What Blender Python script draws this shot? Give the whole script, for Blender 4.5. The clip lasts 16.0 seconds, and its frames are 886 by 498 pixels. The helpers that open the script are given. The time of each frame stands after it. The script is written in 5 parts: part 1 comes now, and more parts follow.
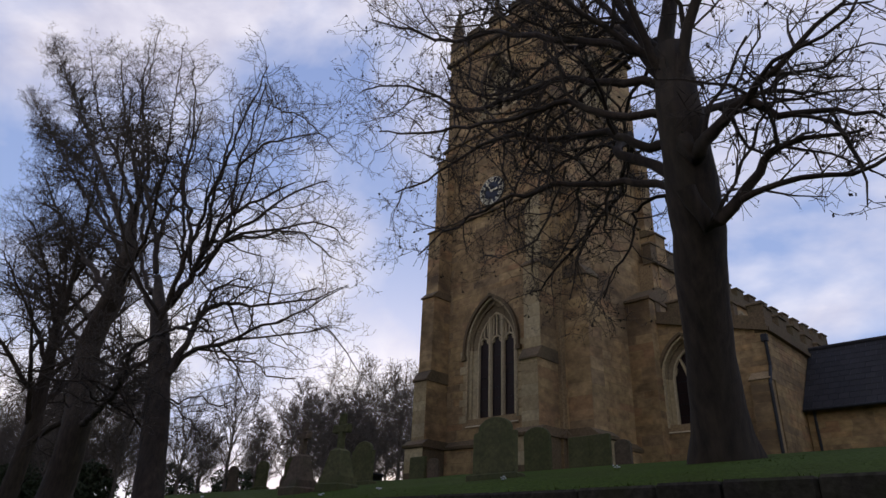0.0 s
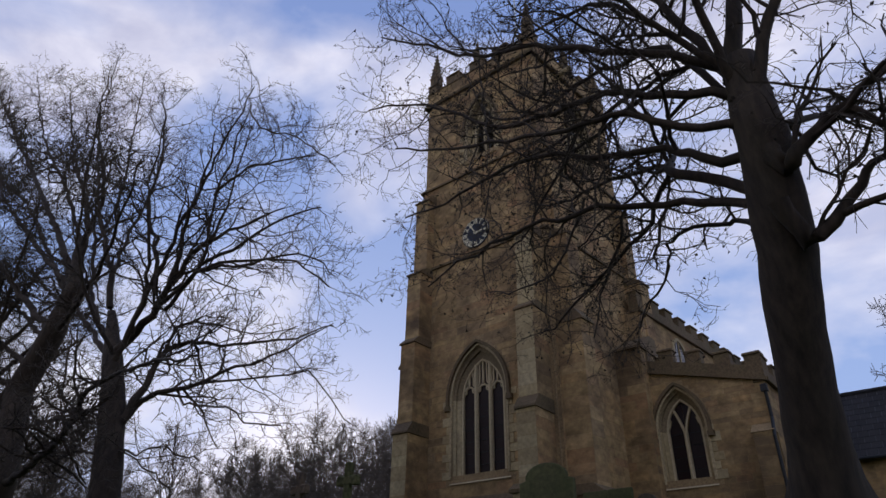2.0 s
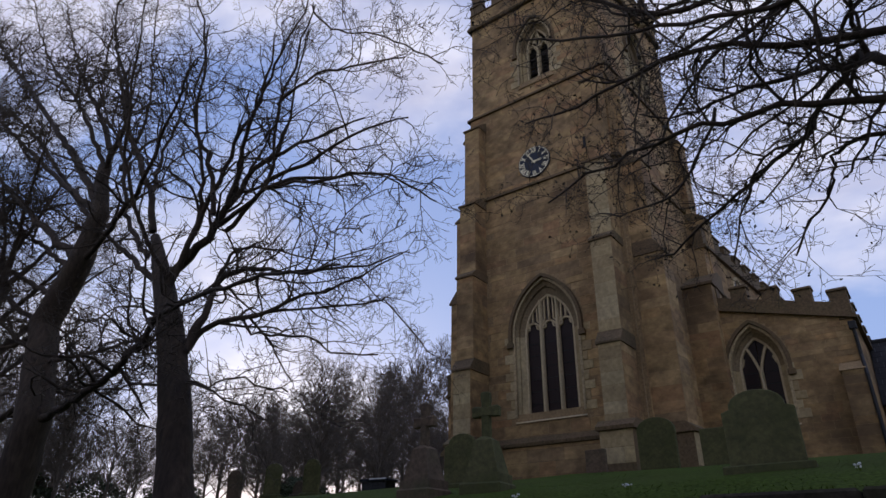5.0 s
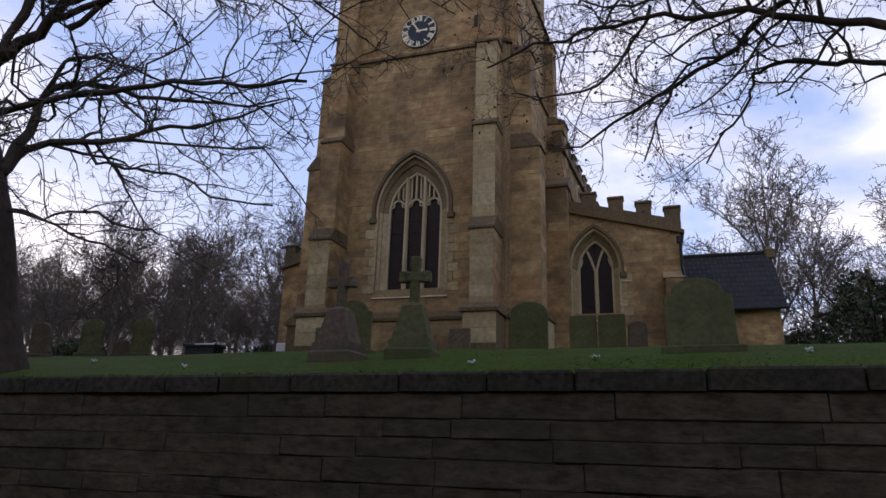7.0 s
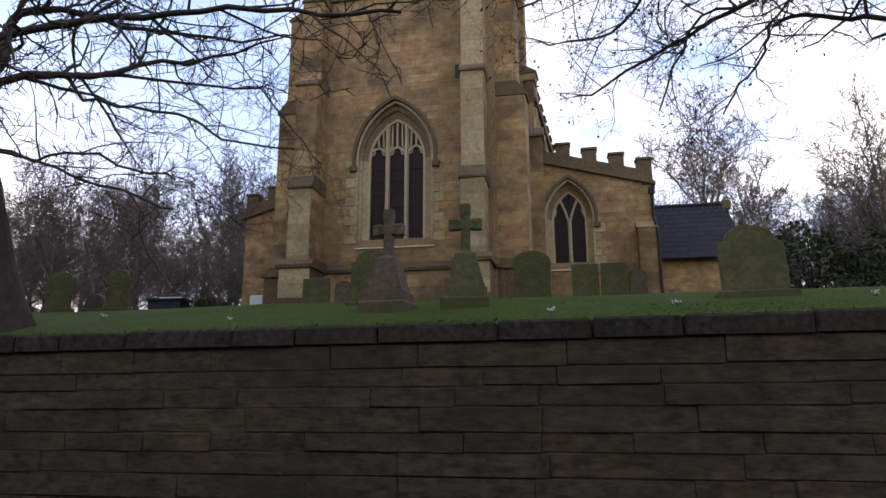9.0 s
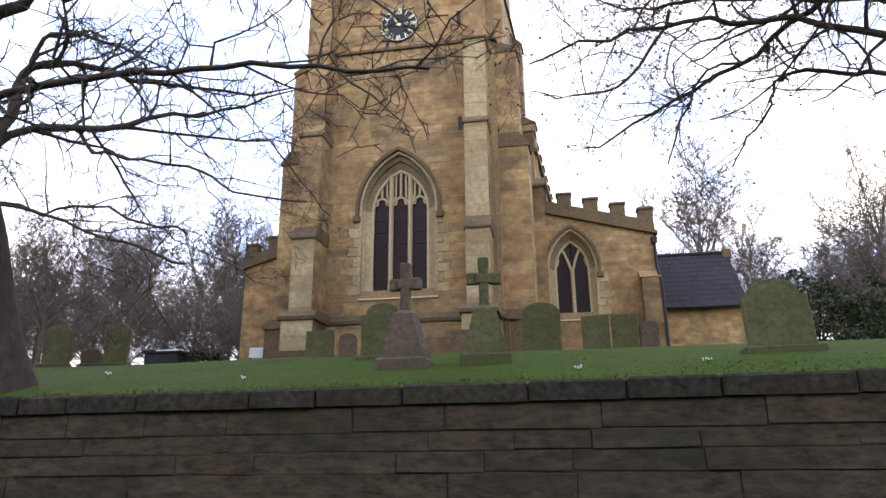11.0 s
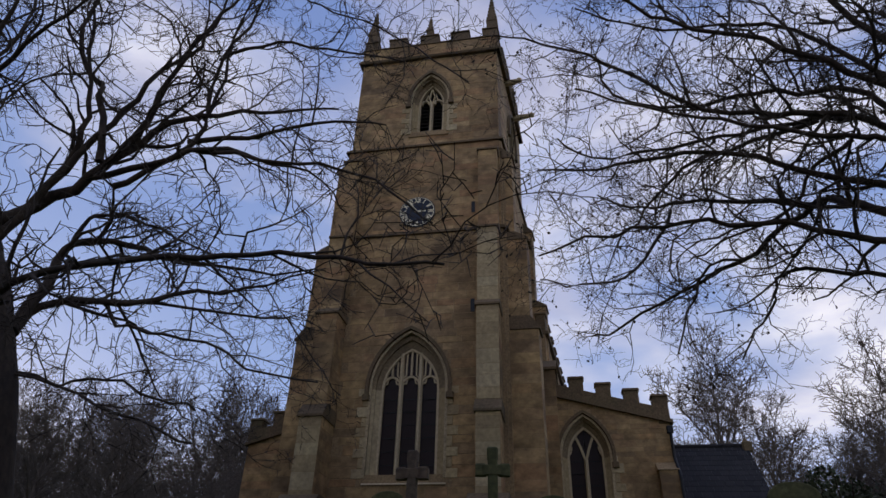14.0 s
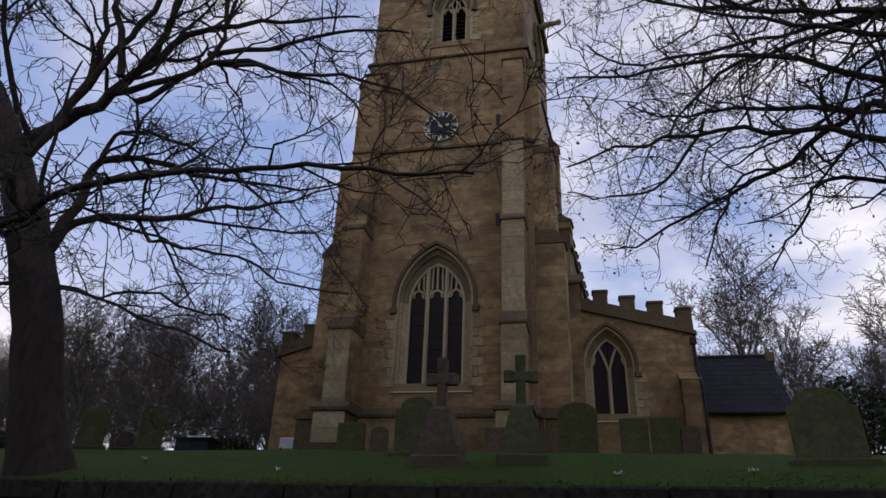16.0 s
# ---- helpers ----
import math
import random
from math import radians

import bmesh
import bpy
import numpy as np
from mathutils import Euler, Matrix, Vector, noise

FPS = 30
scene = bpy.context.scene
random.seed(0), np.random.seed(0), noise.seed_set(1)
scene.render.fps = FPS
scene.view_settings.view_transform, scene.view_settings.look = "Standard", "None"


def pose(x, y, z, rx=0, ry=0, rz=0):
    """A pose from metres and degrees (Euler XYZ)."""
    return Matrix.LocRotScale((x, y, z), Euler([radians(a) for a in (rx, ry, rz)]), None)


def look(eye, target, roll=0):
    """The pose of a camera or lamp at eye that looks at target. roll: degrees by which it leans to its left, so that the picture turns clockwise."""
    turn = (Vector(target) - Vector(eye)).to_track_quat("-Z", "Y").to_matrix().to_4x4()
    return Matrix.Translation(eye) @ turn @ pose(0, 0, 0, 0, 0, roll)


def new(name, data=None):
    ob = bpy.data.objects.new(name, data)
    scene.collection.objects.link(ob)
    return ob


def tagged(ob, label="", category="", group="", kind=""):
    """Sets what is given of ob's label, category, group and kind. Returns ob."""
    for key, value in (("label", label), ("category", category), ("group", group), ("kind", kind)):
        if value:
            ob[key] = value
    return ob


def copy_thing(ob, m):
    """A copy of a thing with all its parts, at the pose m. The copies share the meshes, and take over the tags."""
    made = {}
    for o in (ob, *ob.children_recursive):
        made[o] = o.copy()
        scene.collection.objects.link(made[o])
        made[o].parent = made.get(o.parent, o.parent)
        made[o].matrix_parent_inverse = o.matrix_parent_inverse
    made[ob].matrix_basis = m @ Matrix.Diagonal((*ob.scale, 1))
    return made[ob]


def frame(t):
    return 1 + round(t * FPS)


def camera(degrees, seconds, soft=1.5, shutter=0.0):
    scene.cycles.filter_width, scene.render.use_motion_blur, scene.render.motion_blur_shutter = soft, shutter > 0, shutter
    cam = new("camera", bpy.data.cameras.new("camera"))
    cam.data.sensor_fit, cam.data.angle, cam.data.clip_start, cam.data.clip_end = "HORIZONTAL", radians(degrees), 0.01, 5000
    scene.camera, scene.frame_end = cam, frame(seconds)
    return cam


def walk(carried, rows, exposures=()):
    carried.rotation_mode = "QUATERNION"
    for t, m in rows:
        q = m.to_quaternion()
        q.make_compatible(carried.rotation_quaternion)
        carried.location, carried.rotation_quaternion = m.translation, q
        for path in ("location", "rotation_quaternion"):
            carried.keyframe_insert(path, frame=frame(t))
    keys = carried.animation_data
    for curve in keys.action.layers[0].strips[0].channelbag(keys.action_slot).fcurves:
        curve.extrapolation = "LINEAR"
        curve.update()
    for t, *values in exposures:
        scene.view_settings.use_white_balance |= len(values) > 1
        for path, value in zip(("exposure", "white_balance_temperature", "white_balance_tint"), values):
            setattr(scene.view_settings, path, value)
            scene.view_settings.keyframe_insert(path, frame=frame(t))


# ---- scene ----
cam = camera(69.5, 16.0, soft=1.5)
PATH = [
    (0, (15.89, -18.269, 1.376), (14.593, -17.012, 2.233), 2.4),
    (0.5, (15.275, -18.228, 1.341), (13.945, -16.992, 2.178), 3.6),
    (1, (14.656, -18.31, 1.337), (13.361, -17.012, 2.135), 4.0),
    (1.5, (14.07, -18.273, 1.39), (12.864, -16.987, 2.333), 2.7),
    (2, (13.476, -18.36, 1.326), (12.377, -17.041, 2.352), 1.1),
    (2.5, (13.009, -18.35, 1.363), (11.898, -17.05, 2.4), 1.3),
    (3, (12.46, -18.388, 1.427), (11.29, -17.124, 2.443), 1.8),
    (5.5, (9.201, -18.929, 1.351), (8.178, -17.436, 2.202), -0.1),
    (6, (8.487, -18.983, 1.267), (7.537, -17.407, 2.05), -0.6),
    (6.5, (7.871, -18.945, 1.27), (6.974, -17.27, 1.895), 3.0),
    (7, (7.223, -18.899, 1.243), (6.635, -17.078, 1.825), 1.7),
    (7.5, (6.742, -18.883, 1.23), (6.238, -17.016, 1.74), 2.4),
    (8, (6.091, -19.033, 1.215), (5.699, -17.13, 1.688), 0.7),
    (8.5, (5.591, -19.029, 1.232), (5.191, -17.134, 1.729), 0.3),
    (9, (5.139, -19.146, 1.218), (4.784, -17.228, 1.657), -0.2),
    (11.5, (4.703, -19.068, 1.401), (4.393, -17.225, 2.113), -0.4),
    (12, (4.713, -19.246, 1.406), (4.423, -17.563, 2.447), 0.3),
    (12.5, (4.718, -19.281, 1.423), (4.411, -17.613, 2.484), 0.9),
    (13, (4.696, -19.334, 1.432), (4.39, -17.666, 2.492), 1.3),
    (13.5, (4.731, -19.32, 1.443), (4.423, -17.667, 2.526), 1.5),
    (14, (4.755, -19.363, 1.43), (4.433, -17.707, 2.504), 1.9),
    (14.5, (4.698, -19.345, 1.453), (4.375, -17.673, 2.501), 1.4),
    (15, (4.696, -19.297, 1.408), (4.368, -17.614, 2.438), 1.6),
    (15.5, (4.7, -19.35, 1.361), (4.302, -17.623, 2.288), 2.4),
    (16, (4.655, -19.296, 1.365), (4.248, -17.53, 2.212), 2.3),
]
EXPOSURES = [(0, 0.08, 7800, 12), (1.0, 0.1, 7700, 12), (2.0, 0.05, 7400, 12), (3.0, -0.03, 7200, 13), (5.5, 0.1, 7500, 13), (6.5, 0.25, 7800, 13), (7.0, 0.5, 7800, 13), (7.5, 0.8, 8000, 11), (8.5, 1.12, 8200, 10), (9.0, 1.16, 8200, 10),
             (11.3, 2.15, 8300, 10), (11.5, 1.92, 8300, 10), (11.7, 1.5, 8300, 10), (12.0, 0.75, 8300, 10), (12.3, 0.35, 7800, 12), (12.5, 0.2, 7700, 12), (13.2, -0.05, 7300, 12), (14.0, -0.13, 7250, 12), (15.2, -0.1, 7350, 12), (16, 0.03, 7600, 12)]
walk(cam, [(t, look(eye, target, roll)) for t, eye, target, roll in PATH], EXPOSURES)

# ---- sky and sun: an overcast winter evening, brightest low in the east ----
world = bpy.data.worlds.new("evening_sky")
scene.world = world
world.use_nodes = True
wn, wl = world.node_tree.nodes, world.node_tree.links
wn.clear()
SUN_ELEVATION, SUN_AZIMUTH = radians(9), radians(-50)


def wnode(kind, **values):
    n = wn.new(kind)
    for k, v in values.items():
        n.inputs[k].default_value = v
    return n


sky = wn.new("ShaderNodeTexSky")
sky.sky_type, sky.sun_disc = "NISHITA", False
sky.sun_elevation, sky.sun_rotation = SUN_ELEVATION, SUN_AZIMUTH
sky.air_density, sky.dust_density, sky.ozone_density = 1.0, 1.5, 2.0
coord = wn.new("ShaderNodeTexCoord")
stretch = wn.new("ShaderNodeMapping")
stretch.inputs["Scale"].default_value = (1.0, 1.6, 2.6)
stretch.inputs["Rotation"].default_value = (0.15, 0.1, 0.5)
cloud = wnode("ShaderNodeTexNoise", Scale=1.7, Detail=6.0, Roughness=0.5, Distortion=0.35)
cover = wn.new("ShaderNodeValToRGB")
cover.color_ramp.elements[0].position, cover.color_ramp.elements[1].position = 0.43, 0.61
tint = wn.new("ShaderNodeValToRGB")
tint.color_ramp.elements[0].position, tint.color_ramp.elements[1].position = 0.35, 0.75
tint.color_ramp.elements[0].color, tint.color_ramp.elements[1].color = (7.0, 7.5, 9.9, 1), (12.2, 12.6, 14.2, 1)
cloud2 = wnode("ShaderNodeTexNoise", Scale=4.5, Detail=6.0, Roughness=0.55, Distortion=0.2)
blue = wn.new("ShaderNodeMix")
blue.data_type, blue.blend_type = "RGBA", "MIX"
blue.inputs["Factor"].default_value = 0.8
blue.inputs["B"].default_value = (3.6, 5.5, 10.6, 1)
mix = wn.new("ShaderNodeMix")
mix.data_type = "RGBA"
back = wnode("ShaderNodeBackground", Strength=0.1)
out = wn.new("ShaderNodeOutputWorld")
wl.new(coord.outputs["Generated"], stretch.inputs["Vector"])
wl.new(stretch.outputs[0], cloud.inputs["Vector"])
wl.new(stretch.outputs[0], cloud2.inputs["Vector"])
wl.new(cloud.outputs["Fac"], cover.inputs[0])
wl.new(cloud2.outputs["Fac"], tint.inputs[0])
wl.new(sky.outputs[0], blue.inputs["A"])
wl.new(cover.outputs[0], mix.inputs["Factor"])
wl.new(blue.outputs["Result"], mix.inputs["A"])
wl.new(tint.outputs[0], mix.inputs["B"])
split = wn.new("ShaderNodeSeparateXYZ")
height = wn.new("ShaderNodeValToRGB")
height.color_ramp.elements[0].position, height.color_ramp.elements[1].position = 0.12, 0.85
height.color_ramp.elements[0].color, height.color_ramp.elements[1].color = (1.0, 1.0, 1.0, 1), (0.60, 0.64, 0.76, 1)
dim = wn.new("ShaderNodeMix")
dim.data_type, dim.blend_type = "RGBA", "MULTIPLY"
dim.inputs["Factor"].default_value = 1.0
wl.new(coord.outputs["Generated"], split.inputs[0])
wl.new(split.outputs["Z"], height.inputs[0])
wl.new(mix.outputs["Result"], dim.inputs["A"])
wl.new(height.outputs[0], dim.inputs["B"])
wl.new(dim.outputs["Result"], back.inputs["Color"])
wl.new(back.outputs[0], out.inputs["Surface"])

sun = new("sun", bpy.data.lights.new("sun", "SUN"))
sun.data.energy, sun.data.angle, sun.data.color = 0.5, radians(20), (1.0, 0.9, 0.78)
sun.matrix_world = look((0, 0, 60), (-60 * math.sin(SUN_AZIMUTH), -60 * math.cos(SUN_AZIMUTH), 60 - 60 * math.tan(SUN_ELEVATION)))

# ---- materials ----
def material(name, tints, rough=0.85, grain=14.0, grain_amount=0.35, stain=0.5, stain_scale=0.35, stain_colour=(0.02, 0.018, 0.014), stain_at=(0.45, 0.7),
             bump=0.25, metal=0.0, gloss=0.3, moss=0.0, moss_colour=(0.05, 0.075, 0.02), pieces=True, stretch=(1, 1, 1)):
    """A weathered surface: each piece takes one of the tints; grain, stains and moss lie over them."""
    m = bpy.data.materials.new(name)
    m.use_nodes = True
    n, l = m.node_tree.nodes, m.node_tree.links
    bsdf = n["Principled BSDF"]
    bsdf.inputs["Roughness"].default_value, bsdf.inputs["Metallic"].default_value = rough, metal
    bsdf.inputs["Specular IOR Level"].default_value = gloss

    def ramp(positions, colours):
        r = n.new("ShaderNodeValToRGB")
        e = r.color_ramp.elements
        while len(e) < len(positions):
            e.new(0.5)
        for el, p, c in zip(e, positions, colours):
            el.position, el.color = p, (*c, 1)
        return r

    def noise_at(scale, detail, rough_=0.6):
        t = n.new("ShaderNodeTexNoise")
        t.inputs["Scale"].default_value, t.inputs["Detail"].default_value, t.inputs["Roughness"].default_value = scale, detail, rough_
        l.new(mapping.outputs[0], t.inputs["Vector"])
        return t

    def blend(kind, fac, a, b):
        x = n.new("ShaderNodeMix")
        x.data_type, x.blend_type = "RGBA", kind
        for slot, v in (("Factor", fac), ("A", a), ("B", b)):
            if isinstance(v, (int, float)):
                x.inputs[slot].default_value = v
            elif isinstance(v, tuple):
                x.inputs[slot].default_value = (*v, 1)
            else:
                l.new(v, x.inputs[slot])
        return x.outputs["Result"]

    tc = n.new("ShaderNodeTexCoord")
    mapping = n.new("ShaderNodeMapping")
    mapping.inputs["Scale"].default_value = stretch
    l.new(tc.outputs["Object"], mapping.inputs["Vector"])
    k = len(tints)
    tone = ramp([i / max(k - 1, 1) for i in range(k)], tints)
    if pieces:
        geo, info = n.new("ShaderNodeNewGeometry"), n.new("ShaderNodeObjectInfo")
        add, frac = n.new("ShaderNodeMath"), n.new("ShaderNodeMath")
        add.operation, frac.operation = "ADD", "FRACT"
        l.new(geo.outputs["Random Per Island"], add.inputs[0])
        l.new(info.outputs["Random"], add.inputs[1])
        l.new(add.outputs[0], frac.inputs[0])
        l.new(frac.outputs[0], tone.inputs[0])
    else:
        l.new(noise_at(stain_scale * 2.3, 4).outputs["Fac"], tone.inputs[0])
    fine = noise_at(grain, 6)
    g = ramp((0.3, 0.7), ((1 - grain_amount,) * 3, (1 + grain_amount,) * 3))
    l.new(fine.outputs["Fac"], g.inputs[0])
    colour = blend("MULTIPLY", 1.0, tone.outputs[0], g.outputs[0])
    if stain:
        big = noise_at(stain_scale, 8, 0.62)
        s = ramp(stain_at, ((0, 0, 0), (stain,) * 3))
        l.new(big.outputs["Fac"], s.inputs[0])
        colour = blend("MIX", s.outputs[0], colour, stain_colour)
    if moss:
        patch = noise_at(0.9, 7, 0.65)
        s = ramp((0.48, 0.66), ((0, 0, 0), (moss,) * 3))
        l.new(patch.outputs["Fac"], s.inputs[0])
        colour = blend("MIX", s.outputs[0], colour, moss_colour)
    l.new(colour, bsdf.inputs["Base Color"])
    if bump:
        b = n.new("ShaderNodeBump")
        b.inputs["Strength"].default_value, b.inputs["Distance"].default_value = bump, 0.02
        l.new(fine.outputs["Fac"], b.inputs["Height"])
        l.new(b.outputs[0], bsdf.inputs["Normal"])
    return m


M = {
    "ashlar": material("sandstone", ((0.33, 0.213, 0.096), (0.43, 0.280, 0.122), (0.35, 0.215, 0.098), (0.46, 0.305, 0.142), (0.36, 0.198, 0.092), (0.42, 0.258, 0.110), (0.28, 0.182, 0.092), (0.39, 0.245, 0.105)), grain=3.2, grain_amount=0.4, stain=0.78, stain_scale=0.5, stain_colour=(0.080, 0.050, 0.028), stain_at=(0.47, 0.68), moss=0.6, moss_colour=(0.165, 0.104, 0.052), stretch=(0.9, 0.9, 1.25)),
    "core": material("mortar", ((0.30, 0.20, 0.10), (0.36, 0.24, 0.12)), pieces=False, stain=0.5, stain_colour=(0.08, 0.055, 0.032)),
    "dressing": material("pale_dressed_stone", ((0.44, 0.335, 0.175), (0.50, 0.39, 0.22), (0.34, 0.245, 0.125), (0.47, 0.35, 0.178), (0.38, 0.28, 0.145)), grain=8, grain_amount=0.25, stain=0.5, stain_scale=0.7, stain_colour=(0.17, 0.12, 0.065)),
    "tracery": material("carved_limestone", ((0.58, 0.46, 0.28), (0.48, 0.37, 0.22)), pieces=False, grain_amount=0.2, stain=0.3, stain_colour=(0.22, 0.15, 0.08)),
    # The pale tint paints the lit ridge of the window mouldings.
    "hood": material("lit_weathered_moulding", ((0.5508, 0.4212, 0.2407), (0.3888, 0.2916, 0.1631)), pieces=False, stain=0.6, stain_colour=(0.08, 0.06, 0.04)),
    "string": material("sooty_string_course", ((0.20, 0.132, 0.068), (0.13, 0.086, 0.046)), pieces=False, stain=0.6, stain_colour=(0.05, 0.037, 0.024), moss=0.25),
    "wall": material("gritstone_walling", ((0.086, 0.064, 0.039), (0.096, 0.072, 0.044), (0.078, 0.061, 0.039), (0.094, 0.066, 0.038), (0.086, 0.067, 0.043)), grain=7, grain_amount=0.5, stain=0.6, stain_scale=0.9, stain_colour=(0.042, 0.036, 0.025), bump=1.0, moss=0.4, moss_colour=(0.062, 0.062, 0.032), stretch=(0.7, 0.7, 1.6), gloss=0.08, rough=0.95),
    "coping": material("dark_coping_stone", ((0.056, 0.046, 0.033), (0.064, 0.053, 0.038), (0.048, 0.040, 0.029)), grain=12, grain_amount=0.5, stain=0.5, stain_scale=1.1, bump=0.8, moss=0.6, moss_colour=(0.046, 0.048, 0.020), gloss=0.05, rough=0.95),
    "wallcore": material("dark_joint", ((0.058, 0.046, 0.031), (0.074, 0.059, 0.041)), pieces=False, stain=0.0),
    "green_stone": material("algae_covered_stone", ((0.085, 0.084, 0.032), (0.108, 0.1, 0.04), (0.075, 0.077, 0.028)), grain=12, stain=0.6, stain_scale=1.4, stain_colour=(0.04, 0.043, 0.014), moss=0.6, moss_colour=(0.07, 0.08, 0.022)),
    "brown_stone": material("brown_gravestone", ((0.15, 0.10, 0.062), (0.12, 0.085, 0.055)), grain=12, stain=0.5, stain_scale=1.4, moss=0.5, moss_colour=(0.07, 0.085, 0.03)),
    "dark_stone": material("black_tomb_stone", ((0.03, 0.03, 0.032), (0.04, 0.04, 0.042)), rough=0.7, gloss=0.1, stain=0.3),
    "white": material("white_paint", ((0.7, 0.7, 0.68), (0.6, 0.6, 0.58)), rough=0.6, grain_amount=0.1, stain=0.2, pieces=False),
    "slate": material("slate", ((0.034, 0.031, 0.031), (0.043, 0.039, 0.038), (0.028, 0.026, 0.026), (0.038, 0.035, 0.034)), rough=0.8, gloss=0.15, grain=20, stain=0.3, stain_scale=0.8),
    # Darker than the jambs: shade inside the arch head is in the colour.
    "arch": material("shaded_arch_stone", ((0.29, 0.21, 0.115), (0.21, 0.148, 0.08)), pieces=False, stain=0.6, stain_colour=(0.05, 0.036, 0.024)),
    "lead": material("roof_lead", ((0.14, 0.14, 0.15), (0.11, 0.11, 0.12)), rough=0.6, pieces=False),
    "iron": material("black_iron", ((0.014, 0.014, 0.015), (0.02, 0.02, 0.02)), rough=0.5, stain=0.0, pieces=False, grain_amount=0.2),
    "dial": material("clock_dial_paint", ((0.018, 0.024, 0.04), (0.014, 0.019, 0.032)), rough=0.45, stain=0.0, pieces=False, grain_amount=0.15, bump=0.0),
    "gilt": material("gilding", ((0.85, 0.75, 0.5), (0.78, 0.68, 0.44)), rough=0.5, metal=0.15, stain=0.15, pieces=False, grain_amount=0.1, bump=0.0),
    "louvre": material("old_louvre_timber", ((0.04, 0.034, 0.028), (0.055, 0.045, 0.036)), stain=0.3),
    "bark": material("grey_brown_bark", ((0.036, 0.024, 0.015), (0.052, 0.035, 0.022)), grain=9, grain_amount=0.5, stain=0.5, stain_scale=1.2, stain_colour=(0.022, 0.016, 0.012), bump=0.9, pieces=False, stretch=(1, 1, 0.25), moss=0.22, moss_colour=(0.05, 0.048, 0.02)),
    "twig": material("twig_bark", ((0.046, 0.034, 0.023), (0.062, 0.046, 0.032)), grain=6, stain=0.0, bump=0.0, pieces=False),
    # Paler than the near twigs: the haze of distance is in the colour.
    "far_twig": material("hazed_twig_bark", ((0.105, 0.083, 0.064), (0.14, 0.11, 0.086)), grain=3, stain=0.0, bump=0.0, pieces=False),
    "leaf": material("withered_leaf", ((0.03, 0.022, 0.014), (0.045, 0.034, 0.02), (0.025, 0.022, 0.014)), stain=0.0, bump=0.0),
    "ivy": material("ivy_leaf", ((0.034, 0.045, 0.018), (0.05, 0.064, 0.027), (0.042, 0.054, 0.022), (0.062, 0.07, 0.032)), rough=0.6, stain=0.0, bump=0.0),
    "grass": material("winter_turf", ((0.040, 0.066, 0.0105), (0.054, 0.084, 0.0135), (0.047, 0.074, 0.0115)), grain=22, grain_amount=0.5, stain=0.45, stain_scale=0.5, stain_colour=(0.045, 0.046, 0.012), bump=0.8, gloss=0.08, rough=0.95, pieces=False),
    "blade": material("grass_blade", ((0.07, 0.108, 0.018), (0.085, 0.125, 0.02), (0.09, 0.112, 0.026), (0.065, 0.1, 0.016)), rough=0.95, gloss=0.05, stain=0.0, bump=0.0),
    "asphalt": material("asphalt", ((0.045, 0.045, 0.046), (0.055, 0.054, 0.053)), grain=60, grain_amount=0.4, stain=0.3, pieces=False, bump=0.5),
    "paving": material("concrete_paving", ((0.17, 0.165, 0.155), (0.20, 0.19, 0.18), (0.15, 0.148, 0.14)), grain=30, stain=0.4),
}
glass = bpy.data.materials.new("dark_leaded_glass")
glass.use_nodes = True
gb = glass.node_tree.nodes["Principled BSDF"]
gb.inputs["Base Color"].default_value = (0.022, 0.011, 0.010, 1)
gb.inputs["Roughness"].default_value = 0.4
gb.inputs["Specular IOR Level"].default_value = 0.1
gb.inputs["Transmission Weight"].default_value = 0.2
M["glass"] = glass

